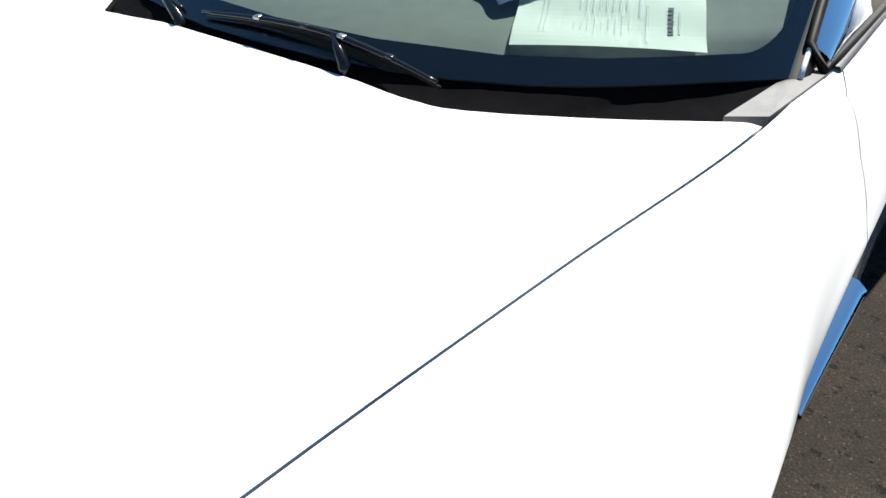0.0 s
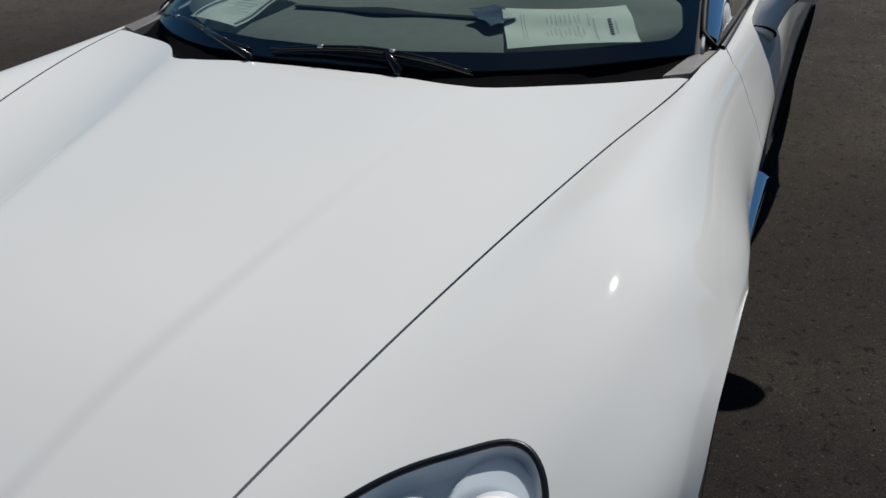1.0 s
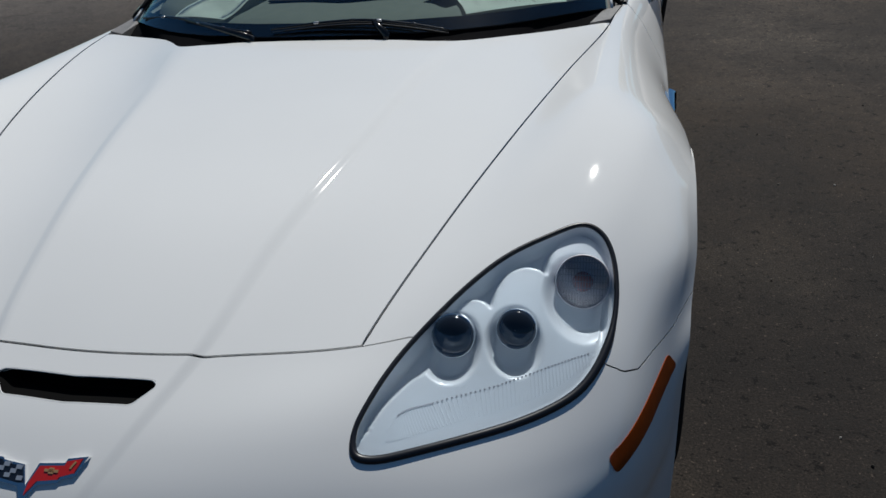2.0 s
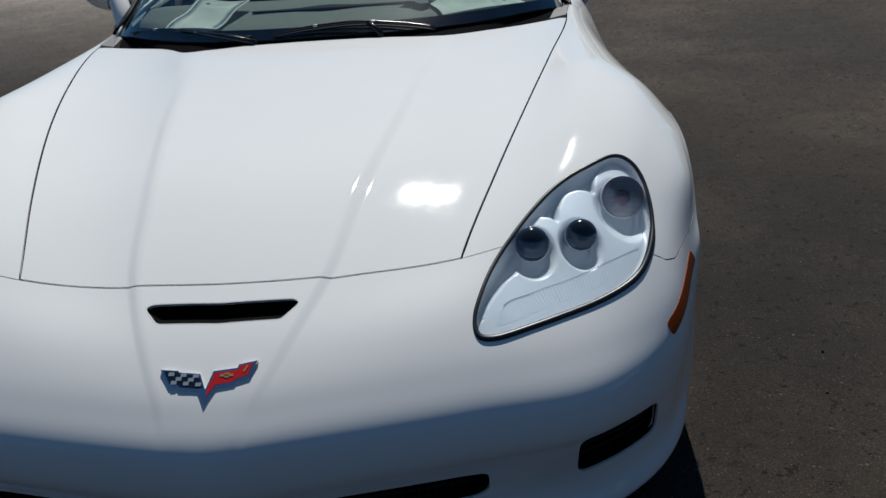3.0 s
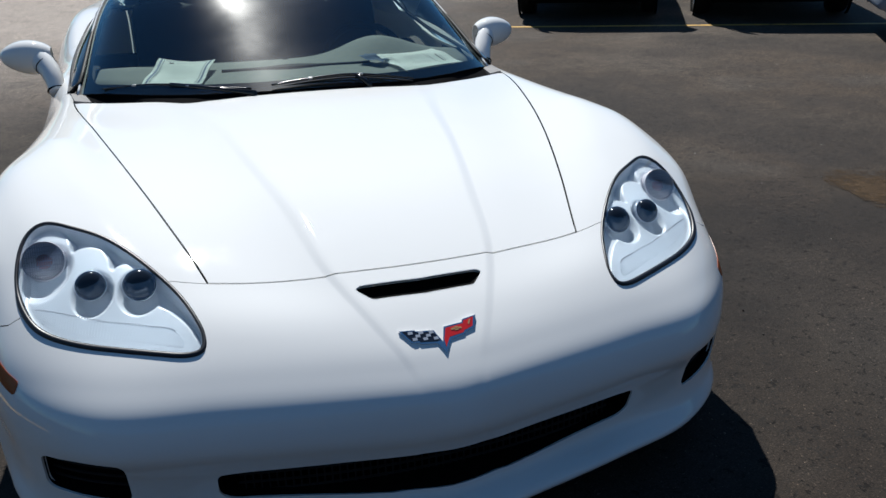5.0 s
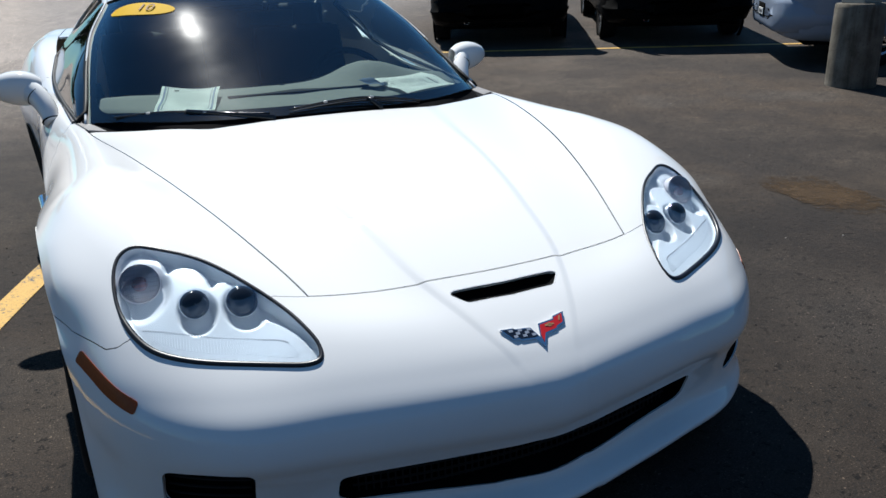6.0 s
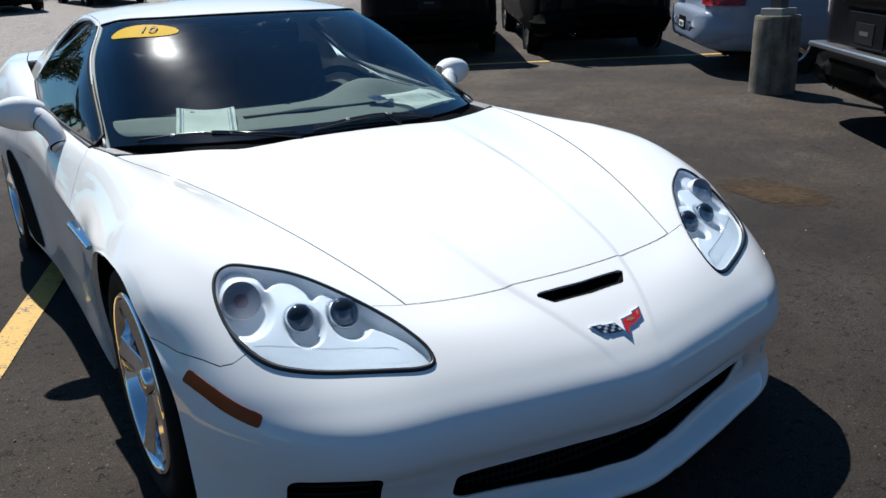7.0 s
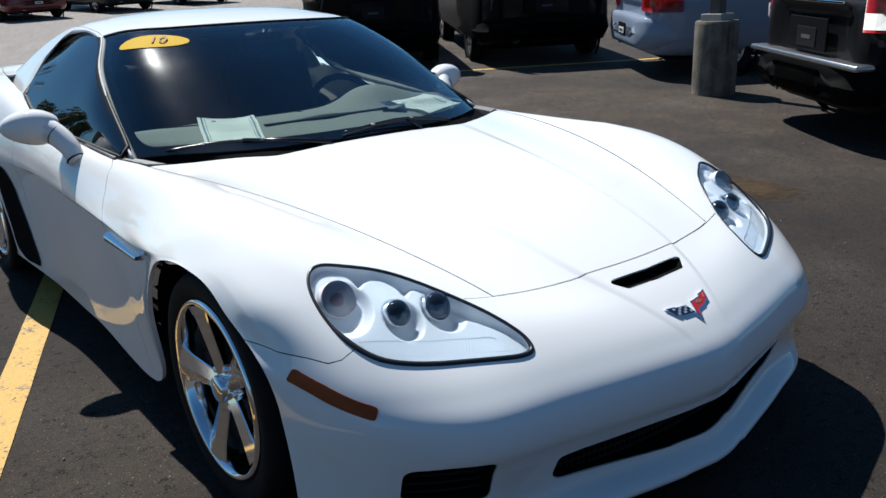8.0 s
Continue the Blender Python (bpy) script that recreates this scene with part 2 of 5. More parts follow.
def tube(points, radius, n=10, closed=False, flat=1.0):
    """A tube along points; radius may be a list."""
    pts = [Vector(p) for p in points]
    rows, k = [], len(pts)
    up = Vector((0, 0, 1))
    for i, p in enumerate(pts):
        a = pts[(i - 1) % k] if closed or i else p
        b = pts[(i + 1) % k] if closed or i < k - 1 else p
        d = (b - a).normalized()
        side = d.cross(up)
        side = side.normalized() if side.length > 1e-4 else Vector((1, 0, 0))
        top = side.cross(d).normalized()
        r = radius[i] if isinstance(radius, (list, tuple)) else radius
        rows.append([p + side * (r * math.cos(w)) + top * (r * flat * math.sin(w)) for w in (2 * math.pi * q / n for q in range(n))])
    bm = from_grid(rows, closed_u=closed, closed_v=True)
    if not closed:
        for row in (rows[0], rows[-1]):
            vs = [bm.verts.new(v) for v in row]
            bm.faces.new(vs)
        bmesh.ops.remove_doubles(bm, verts=bm.verts, dist=1e-5)
    bmesh.ops.recalc_face_normals(bm, faces=bm.faces)
    return bm


def hermite(P, axis, u, firm=()):
    """Smooth interpolation of P along axis at the floats u (index units), with chord-length tangents; at firm indices the longer side sets the tangent."""
    P = np.moveaxis(np.asarray(P, float), axis, 0)
    n = len(P)
    h = np.maximum(np.linalg.norm(P[1:] - P[:-1], axis=-1, keepdims=True), 1e-5)
    slope = (P[1:] - P[:-1]) / h
    T = np.empty_like(P)
    T[1:-1] = (slope[:-1] * h[1:] + slope[1:] * h[:-1]) / (h[1:] + h[:-1])
    T[0], T[-1] = slope[0], slope[-1]
    for k in firm:
        inner = h[k - 1].max() > h[k].max()
        T[k] = 2 * slope[k - 1] - T[k - 1] if inner else slope[k]
    u = np.clip(np.asarray(u, float), 0, n - 1 - 1e-9)
    i = u.astype(int)
    shape = (-1,) + (1,) * (P.ndim - 1)
    f = (u - i).reshape(shape)
    hh = h[i]
    out = ((2 * f**3 - 3 * f**2 + 1) * P[i] + (f**3 - 2 * f**2 + f) * hh * T[i] + (3 * f**2 - 2 * f**3) * P[i + 1] + (f**3 - f**2) * hh * T[i + 1])
    return np.moveaxis(out, 0, axis)


def smooth_line(points, n=60, closed=False):
    """n points along a smooth curve through points."""
    P = np.asarray(points, float)
    if closed:
        P = np.concatenate([P[-2:], P, P[:3]])
        u = 2 + np.arange(n) / n * (len(P) - 5)
    else:
        u = np.linspace(0, len(P) - 1, n)
    return hermite(P, 0, u)


class Skin:
    """A surface lofted through lengthwise guide lines; s runs across the guides, t along their rows."""

    def __init__(self, guides, dense=14, crease=None, rows=(0, 1), firm=()):
        self.G = np.asarray(guides, float)
        self.ns, self.nt = self.G.shape[0] - 1, self.G.shape[1] - 1
        self.s = np.linspace(-self.ns, self.ns, 2 * self.ns * dense + 1)
        self.t = np.linspace(0, self.nt, self.nt * dense + 1)
        mirror = self.G[1:][::-1] * np.array([-1, 1, 1])
        full = np.concatenate([mirror, self.G])
        lines = hermite(full, 1, self.t)
        self.table = hermite(lines, 0, self.s + self.ns, [self.ns + k * w for k in firm for w in (1, -1)])
        if crease:
            # straight below the crease guide, past the given rows
            inner = hermite(full[self.ns - crease:self.ns + crease + 1], 1, self.t)
            mid = hermite(inner, 0, np.clip(self.s, -crease, crease) + crease, [crease + k * w for k in firm for w in (1, -1)])
            k = np.clip(np.floor(np.abs(self.s)).astype(int), 0, self.ns - 1)
            low = lines[self.ns + np.sign(self.s).astype(int) * k]
            high = lines[self.ns + np.sign(self.s).astype(int) * (k + 1)]
            flat = low + (high - low) * (np.abs(self.s) - k)[:, None, None]
            sharp = np.where((np.abs(self.s) > crease)[:, None, None], flat, mid)
            w = np.clip((self.t - rows[0]) / (rows[1] - rows[0]), 0, 1)
            w = (w * w * (3 - 2 * w))[None, :, None]
            self.table = self.table * (1 - w) + sharp * w
            # relax the fold between fender and door
            a = np.clip(np.minimum(np.abs(self.s) - 3.1, crease - .1 - np.abs(self.s)) / .4, 0, 1)
            b = np.clip(np.minimum(self.t - rows[0] + .9, rows[1] + 1.6 - self.t) / .6, 0, 1)
            mask = (a[:, None] * b[None, :])[1:-1, 1:-1, None] * .5
            for _ in range(160):
                t = self.table
                mean = .25 * (t[2:, 1:-1] + t[:-2, 1:-1] + t[1:-1, 2:] + t[1:-1, :-2])
                t[1:-1, 1:-1] += (mean - t[1:-1, 1:-1]) * mask
        self.dense = dense

    def at(self, st):
        """Points for an array of (s, t)."""
        st = np.atleast_2d(np.asarray(st, float))
        a = np.clip((st[:, 0] + self.ns) * self.dense, 0, len(self.s) - 1.0001)
        b = np.clip(st[:, 1] * self.dense, 0, len(self.t) - 1.0001)
        i, j = a.astype(int), b.astype(int)
        f, g = (a - i)[:, None], (b - j)[:, None]
        T = self.table
        return (T[i, j] * (1 - f) + T[i + 1, j] * f) * (1 - g) + (T[i, j + 1] * (1 - f) + T[i + 1, j + 1] * f) * g

    def normal(self, st):
        st = np.atleast_2d(np.asarray(st, float))
        e = 0.12
        ds = self.at(st + [e, 0]) - self.at(st - [e, 0])
        dt = self.at(st + [0, e]) - self.at(st - [0, e])
        n = np.cross(ds, dt)
        return n / np.maximum(np.linalg.norm(n, axis=1, keepdims=True), 1e-9)

    def find(self, points, weights, smin=None, smax=None, tmin=None, tmax=None):
        """(s, t) of the places nearest to points, each coordinate weighted."""
        w = np.asarray(weights, float)
        si = (self.s >= (-99 if smin is None else smin)) & (self.s <= (99 if smax is None else smax))
        ti = (self.t >= (-99 if tmin is None else tmin)) & (self.t <= (99 if tmax is None else tmax))
        S, T = self.s[si], self.t[ti]
        tab = self.table[np.ix_(si, ti)] * w
        out = []
        for p in np.atleast_2d(np.asarray(points, float)):
            d = ((tab - p * w) ** 2).sum(-1)
            i, j = np.unravel_index(d.argmin(), d.shape)
            q = np.array([S[i], T[j]])
            for _ in range(6):
                e = 0.02
                r = (self.at(q)[0] - p) * w
                J = np.stack([(self.at(q + [e, 0])[0] - self.at(q - [e, 0])[0]) * w / (2 * e), (self.at(q + [0, e])[0] - self.at(q - [0, e])[0]) * w / (2 * e)], 1)
                q = q - np.clip(np.linalg.lstsq(J, r, rcond=None)[0], -0.15, 0.15)
            out.append(q)
        return np.array(out)


def inside(poly, pts):
    x, y = pts[:, 0], pts[:, 1]
    res = np.zeros(len(pts), bool)
    px, py = poly[:, 0], poly[:, 1]
    qx, qy = np.roll(px, 1), np.roll(py, 1)
    for a, b, c, d in zip(px, py, qx, qy):
        if b != d:
            res ^= ((b > y) != (d > y)) & (x < (c - a) * (y - b) / (d - b) + a)
    return res


def panel(skin, outline, holes=(), step=0.02, gap=0.002, skirt=0.012, lift=0.0, bowl=None):
    """Mesh data for the piece of a skin inside outline, with holes; edges turn inwards by skirt."""
    from mathutils.geometry import delaunay_2d_cdt
    outline = np.asarray(outline, float)
    holes = [np.asarray(h, float) for h in holes]
    lo, hi = outline.min(0), outline.max(0)

    def ticks(a, b, axis):
        out = [a]
        while out[-1] < b - 1e-6:
            mid = np.array([[0.5 * (lo[0] + hi[0]), out[-1]], [lo[0] + 0.1, out[-1]], [hi[0] - 0.1, out[-1]]]) if axis else np.array([[out[-1], 0.5 * (lo[1] + hi[1])], [out[-1], lo[1] + 0.1], [out[-1], hi[1] - 0.1]])
            e = np.array([0, 0.05]) if axis else np.array([0.05, 0])
            speed = (np.linalg.norm(skin.at(mid + e) - skin.at(mid), axis=1) / 0.05).max()
            out.append(out[-1] + min(0.2, step / max(speed, 1e-3)))
        return np.array(out[1:-1])

    gs, gt = np.meshgrid(ticks(lo[0], hi[0], 0), ticks(lo[1], hi[1], 1), indexing="ij")
    pts = np.stack([gs.ravel(), gt.ravel()], 1)
    keep = inside(outline, pts)
    for h in holes:
        keep &= ~inside(h, pts)
    loops = [outline] + holes
    border = np.concatenate(loops)
    pts = pts[keep]
    if len(pts):
        b3, p3 = skin.at(border), skin.at(pts)
        near = np.array([np.min(((b3 - p) ** 2).sum(1)) for p in p3])
        pts = pts[near > (0.35 * step) ** 2]
    verts = [Vector(p) for p in np.concatenate([border, pts])]
    edges, off = [], 0
    for lp in loops:
        edges += [(off + k, off + (k + 1) % len(lp)) for k in range(len(lp))]
        off += len(lp)
    v2, _, faces, *_ = delaunay_2d_cdt(verts, edges, [], 0, 1e-6)
    v2 = np.array([tuple(v) for v in v2])
    tris = np.array([f for f in faces if len(f) == 3])
    cen = v2[tris].mean(1)
    ok = inside(outline, cen)
    for h in holes:
        ok &= ~inside(h, cen)
    tris = tris[ok]
    P, N = skin.at(v2), skin.normal(v2)
    # orient outwards
    tn = np.cross(P[tris[:, 1]] - P[tris[:, 0]], P[tris[:, 2]] - P[tris[:, 0]])
    if (tn * N[tris[:, 0]]).sum() < 0:
        tris = tris[:, ::-1]
    # border edges
    seen = {}
    for t in tris:
        for a, b in ((t[0], t[1]), (t[1], t[2]), (t[2], t[0])):
            seen[(a, b)] = 1
    rim = [(a, b) for a, b in seen if (b, a) not in seen]
    inward = np.zeros_like(P)
    for a, b in rim:
        d = np.cross(N[a] + N[b], P[b] - P[a])
        d /= max(np.linalg.norm(d), 1e-9)
        inward[a] += d
        inward[b] += d
    ln = np.linalg.norm(inward, axis=1, keepdims=True)
    inward = np.where(ln > 1e-6, inward / np.maximum(ln, 1e-6), 0)
    P = P + inward * gap + N * lift
    if bowl:
        P = P - N * np.array([bowl(*q) for q in P])[:, None]
    V = [tuple(p) for p in P]
    F = [tuple(int(q) for q in t) for t in tris]
    NN = [tuple(n) for n in N]
    if skirt:
        low = {}
        for a, b in rim:
            for q in (a, b):
                if ("t", q) not in low:
                    low[("t", q)] = len(V)
                    V.append(tuple(P[q]))
                    NN.append(tuple(-inward[q]))
                    low[q] = len(V)
                    V.append(tuple(P[q] - N[q] * skirt + inward[q] * skirt * 0.25))
                    NN.append(tuple(-inward[q]))
            F.append((low[("t", b)], low[("t", a)], low[a], low[b]))
    return V, F, NN


def panel_part(name, skin, outline, mat, parent, label="", **kw):
    V, F, NN = panel(skin, outline, **kw)
    me = bpy.data.meshes.new(name)
    me.from_pydata(V, [], F)
    me.polygons.foreach_set("use_smooth", [True] * len(me.polygons))
    if not kw.get("bowl"):
        me.normals_split_custom_set_from_vertices([Vector(n) if Vector(n).length > 0.1 else Vector((0, 0, 1)) for n in NN])
    return finish(name, me, mat, parent, label, True)


def mirrored(outline):
    return np.asarray(outline, float)[::-1] * np.array([-1, 1])


def rounded_line(points, r, n=6, closed=False, fill=8):
    """Straight runs through points, each corner rounded over the length r."""
    P = [np.array(p, float) for p in points]
    out, m = [], len(P)
    for k in range(m):
        if not closed and k in (0, m - 1):
            out.append([P[k]])
            continue
        a, b, c = P[k - 1], P[k], P[(k + 1) % m]
        ra, rc = min(r, .45 * np.linalg.norm(a - b)), min(r, .45 * np.linalg.norm(c - b))
        p, q = b + (a - b) / np.linalg.norm(a - b) * ra, b + (c - b) / np.linalg.norm(c - b) * rc
        out.append([p * (1 - u) ** 2 + b * 2 * u * (1 - u) + q * u * u for u in np.linspace(0, 1, n + 1)])
    full = []
    for k, bend in enumerate(out):
        full += bend
        if k < m - 1 or closed:
            e, f = bend[-1], out[(k + 1) % m][0]
            full += [e + (f - e) * u for u in np.linspace(0, 1, fill + 1)[1:-1]]
    return np.array(full)


# ---- ground: flat under the car, rising gently towards the far rows ----
def ground_z(x, y):
    q = max(0.0, x * .63 + y * .78 - 3.2)
    return .055 * q * q / (q + 1.0)


def make_ground():
    ticks = [-900, -300, -120, -60] + [-30 + 60 * k / 100 for k in range(101)] + [45, 60, 80, 120, 300, 900]
    bm = from_grid([[(x, y, ground_z(x, y) if abs(x) < 100 and abs(y) < 100 else ground_z(x / 9, y / 9)) for x in ticks] for y in ticks])
    bmesh.ops.recalc_face_normals(bm, faces=bm.faces)
    for f in bm.faces:
        if f.normal.z < 0:
            f.normal_flip()
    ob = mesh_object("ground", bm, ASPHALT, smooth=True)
    return tagged(ob, "worn dark asphalt of a parking lot", "ground", kind="structure")


make_ground()


def wall_at(y, x0, x1, height):
    """Unseen plain wall, added to block low sky on the side the camera never faces."""
    bm = bmesh.new()
    bmesh.ops.create_cube(bm, size=1, matrix=Matrix.Translation(((x0 + x1) / 2, y - .15, height / 2 - .1)) @ Matrix.Diagonal((x1 - x0, .3, height + .2, 1)))
    bmesh.ops.bevel(bm, geom=bm.edges[:], offset=.02, segments=2, affect="EDGES")
    ob = mesh_object("sky_block_wall", bm, grained("plain_wall", (0.06, 0.058, 0.055), (0.085, 0.082, 0.078), 3, 0.9))
    return tagged(ob, "plain grey unseen wall added to block low sky", "wall", kind="structure")


wall_at(-12.5, -24, 24, 3.4)


def painted_line(a, b, width, name="painted_line", label="worn yellow parking line painted on asphalt"):
    a, b = Vector((*a, 0)), Vector((*b, 0))
    d = (b - a).normalized()
    side = Vector((-d.y, d.x, 0)) * width / 2
    n = max(2, int((b - a).length / 0.12))
    rows = []
    for k in range(n + 1):
        p = a.lerp(b, k / n)
        wob = 1 + .05 * noise.noise(p * 4)
        rows.append([Vector((q.x, q.y, ground_z(q.x, q.y) + .004)) for q in (p - side * wob, p, p + side * wob)])
    ob = mesh_object(name, from_grid(rows), LINE_PAINT, smooth=True)
    return tagged(ob, label, "line", kind="structure")


painted_line((-1.85, -0.6), (-0.14, 4.1), 0.115)
painted_line((3.3, 7.85), (8.3, 4.88), 0.10)


def make_stain():
    m = material("rust_stain", (0.04, 0.026, 0.014), 0.85, 0.0, Specular_IOR_Level=0.2)
    co = coords(m)
    base(m, ramp(m, noise_of(m, 9, 5, 0.6, co), [(0.3, (0.043, 0.025, 0.011)), (0.7, (0.066, 0.040, 0.018))]))
    # thins out towards its ragged edge
    off = m.node_tree.nodes.new("ShaderNodeVectorMath")
    off.operation = "SUBTRACT"
    link(m, co, off.inputs[0])
    off.inputs[1].default_value = (2.93, 0.92, 0.0)
    size = m.node_tree.nodes.new("ShaderNodeVectorMath")
    size.operation = "MULTIPLY"
    link(m, off.outputs[0], size.inputs[0])
    size.inputs[1].default_value = (2.6, 2.1, 0.0)
    reach = m.node_tree.nodes.new("ShaderNodeVectorMath")
    reach.operation = "LENGTH"
    link(m, size.outputs[0], reach.inputs[0])
    ragged = math_node(m, "ADD", math_node(m, "MULTIPLY", noise_of(m, 14, 6, 0.7, co), 1.1), math_node(m, "MULTIPLY", reach.outputs["Value"], -0.62))
    base(m, ramp(m, ragged, [(0.0, (0, 0, 0)), (0.34, (0.85, 0.85, 0.85))]), "Alpha")
    relief(m, noise_of(m, 170, 3, 0.75, co), 0.5, 0.005)
    pts = [(2.82, 1.26), (3.00, 1.36), (3.22, 1.36), (3.29, 1.17), (3.16, .97), (3.13, .76), (3.00, .50), (2.80, .48), (2.66, .60), (2.68, .84), (2.73, 1.00), (2.74, 1.14)]
    line = smooth_line(pts, 110, True)
    bm = bmesh.new()
    vs = []
    for x, y in line:
        w = 1 + .10 * noise.noise(Vector((x * 9, y * 9, 0))) + .06 * noise.noise(Vector((x * 31, y * 31, 2)))
        vs.append(bm.verts.new((2.95 + (x - 2.95) * w, .93 + (y - .93) * w, .004 + ground_z(x, y))))
    f = bm.faces.new(vs)
    if f.calc_center_median() and f.normal.z < 0:
        f.normal_flip()
    bmesh.ops.triangulate(bm, faces=bm.faces)
    return tagged(mesh_object("rust_stain", bm, m), "brown rust stain on the asphalt", "stain", kind="structure")


make_stain()


def make_debris():
    """Loose grit and bits of leaf on the asphalt."""
    rnd = random.Random(4)
    bm = bmesh.new()
    for k in range(420):
        x = rnd.uniform(1.0, 6.5) if k % 4 else rnd.uniform(-2.2, -.95)
        y = rnd.uniform(-1.2, 6.0) if k % 4 else rnd.uniform(-.6, 2.5)
        r = rnd.choice((.002, .002, .003, .003, .004, .006))
        m = Matrix.Translation((x, y, ground_z(x, y) + r * .3)) @ Euler((rnd.uniform(0, 3), rnd.uniform(0, 3), rnd.uniform(0, 3))).to_matrix().to_4x4() @ Matrix.Diagonal((r, r * rnd.uniform(.5, 1.0), r * rnd.uniform(.25, .7), 1))
        bmesh.ops.create_icosphere(bm, subdivisions=1, radius=1, matrix=m)
    m = material("grit", (0.1, 0.09, 0.075), 0.9)
    geo = m.node_tree.nodes.new("ShaderNodeNewGeometry")
    base(m, ramp(m, geo.outputs["Random Per Island"], [(0.0, (0.012, 0.010, 0.009)), (0.35, (0.03, 0.025, 0.02)), (0.6, (0.09, 0.075, 0.06)), (1.0, (0.28, 0.27, 0.25))]))
    return tagged(mesh_object("grit", bm, m), "loose grit and leaf bits on asphalt", "grit", kind="stuff")


make_debris()

# ---- the sports car ----
car = tagged(new("sports_car"), "white two-door sports car parked on asphalt, headlamps off", "car")

# lengthwise guide lines, row by row from the chin to the tail
ROW_Y = [-.775, -.815, -.770, -.785, -.815, -.800, -.745, -.665, -.527, -.30, .0, .30, .575, .85, 1.3, 1.8, 2.3, 2.8, 3.30, 3.36]
ROW_Z = [.085, .125, .165, .265, .335, .40, .456, .508, .571, .648, .703, .742, .768, .78, .79, .80, .89, .955, .93, .40]
DOME_X = [0.10, 0.10, 0.10, 0.07, 0.048, 0.050, 0.068, 0.108, 0.165, 0.205, 0.262, 0.302, 0.345, 0.37, 0.38, 0.38, 0.38, 0.38, 0.36, 0.36]
DOME_DROP = [0.0, 0.0, 0.0, 0.0, 0.0, 0.0, 0.004, 0.006, 0.009, 0.0135, 0.0135, 0.012, 0.009, 0.0, 0.0, 0.0, 0.0, 0.0, 0.0, 0.0]
SEAM_X = [0.4, 0.41, 0.42, 0.43, 0.43, 0.42, 0.405, 0.388, 0.424, 0.498, 0.581, 0.665, 0.753, 0.77, 0.79, 0.79, 0.78, 0.74, 0.66, 0.66]
SEAM_Y = [-0.7, -0.735, -0.680, -0.702, -0.735, -0.721, -0.672, -0.602, -0.458, -0.22, 0.06, 0.38, 0.785, 1, 1.35, 1.8, 2.3, 2.8, 3.25, 3.3]
SEAM_Z = [0.085, 0.125, 0.165, 0.265, 0.335, 0.4, 0.455, 0.508, 0.565, 0.638, 0.697, 0.735, 0.752, 0.755, 0.775, 0.8, 0.895, 0.95, 0.925, 0.4]
CROWN_X = [0.62, 0.64, 0.64, 0.64, 0.65, 0.65, 0.64, 0.62, 0.61, 0.66, 0.728, 0.7626, 0.7902, 0.8116, 0.835, 0.84, 0.85, 0.82, 0.74, 0.74]
CROWN_Y = [-0.625, -0.665, -0.640, -0.648, -0.672, -0.655, -0.605, -0.52, -0.4, -0.17, 0.06, 0.36, 0.76, 1, 1.35, 1.8, 2.3, 2.8, 3.22, 3.25]
CROWN_Z = [0.085, 0.125, 0.17, 0.265, 0.335, 0.395, 0.45, 0.515, 0.592, 0.68, 0.737, 0.76, 0.752, 0.7469, 0.768, 0.79, 0.9, 0.945, 0.92, 0.4]
SHOULDER_X = [0.78, 0.8, 0.8, 0.8, 0.805, 0.81, 0.81, 0.8, 0.7797, 0.8163, 0.838, 0.845, 0.85, 0.856, 0.885, 0.89, 0.93, 0.93, 0.83, 0.82]
SHOULDER_Y = [-0.5, -0.535, -0.515, -0.525, -0.53, -0.52, -0.485, -0.42, -0.31, -0.12, 0.06, 0.34, 0.7, 1, 1.35, 1.8, 2.3, 2.75, 3.17, 3.2]
SHOULDER_Z = [0.085, 0.125, 0.175, 0.265, 0.335, 0.395, 0.45, 0.52, 0.605, 0.681, 0.717, 0.708, 0.6813, 0.6852, 0.71, 0.74, 0.8, 0.83, 0.8, 0.4]
WIDE_X = [0.86, 0.875, 0.87, 0.87, 0.885, 0.887, 0.889, 0.8882, 0.9076, 0.9095, 0.921, 0.931, 0.914, 0.91, 0.91, 0.918, 0.98, 0.985, 0.88, 0.87]
WIDE_Y = [-0.385, -0.395, -0.385, -0.385, -0.36, -0.35, -0.325, -0.275, -0.1695, -0.0624, 0.0728, 0.319, 0.55, 0.9, 1.3, 1.8, 2.3, 2.7, 3.1, 3.15]
WIDE_Z = [0.085, 0.125, 0.18, 0.265, 0.335, 0.395, 0.45, 0.515, 0.5886, 0.6337, 0.6433, 0.6142, 0.583, 0.6, 0.615, 0.632, 0.65, 0.66, 0.62, 0.38]
EDGE_X = [0.895, 0.898, 0.9, 0.903, 0.905, 0.908, 0.9154, 0.9198, 0.929, 0.931, 0.9345, 0.9375, 0.9270, 0.904, 0.895, 0.889, 0.918, 0.945, 0.88, 0.86]
EDGE_Y = [-0.32, -0.32, -0.32, -0.315, -0.3, -0.285, -0.262, -0.2013, -0.1189, -0.0367, 0.0707, 0.295, 0.45, 0.486, 1.2, 1.8, 2.25, 2.7, 3.1, 3.12]
EDGE_Z = [0.085, 0.125, 0.18, 0.265, 0.345, 0.41, 0.465, 0.5135, 0.566, 0.611, 0.628, 0.5919, 0.41, 0.205, 0.150, 0.135, 0.145, 0.17, 0.25, 0.25]


def guide(xs, ys, zs):
    return np.stack([np.array(v, float) for v in (xs, ys, zs)], 1)


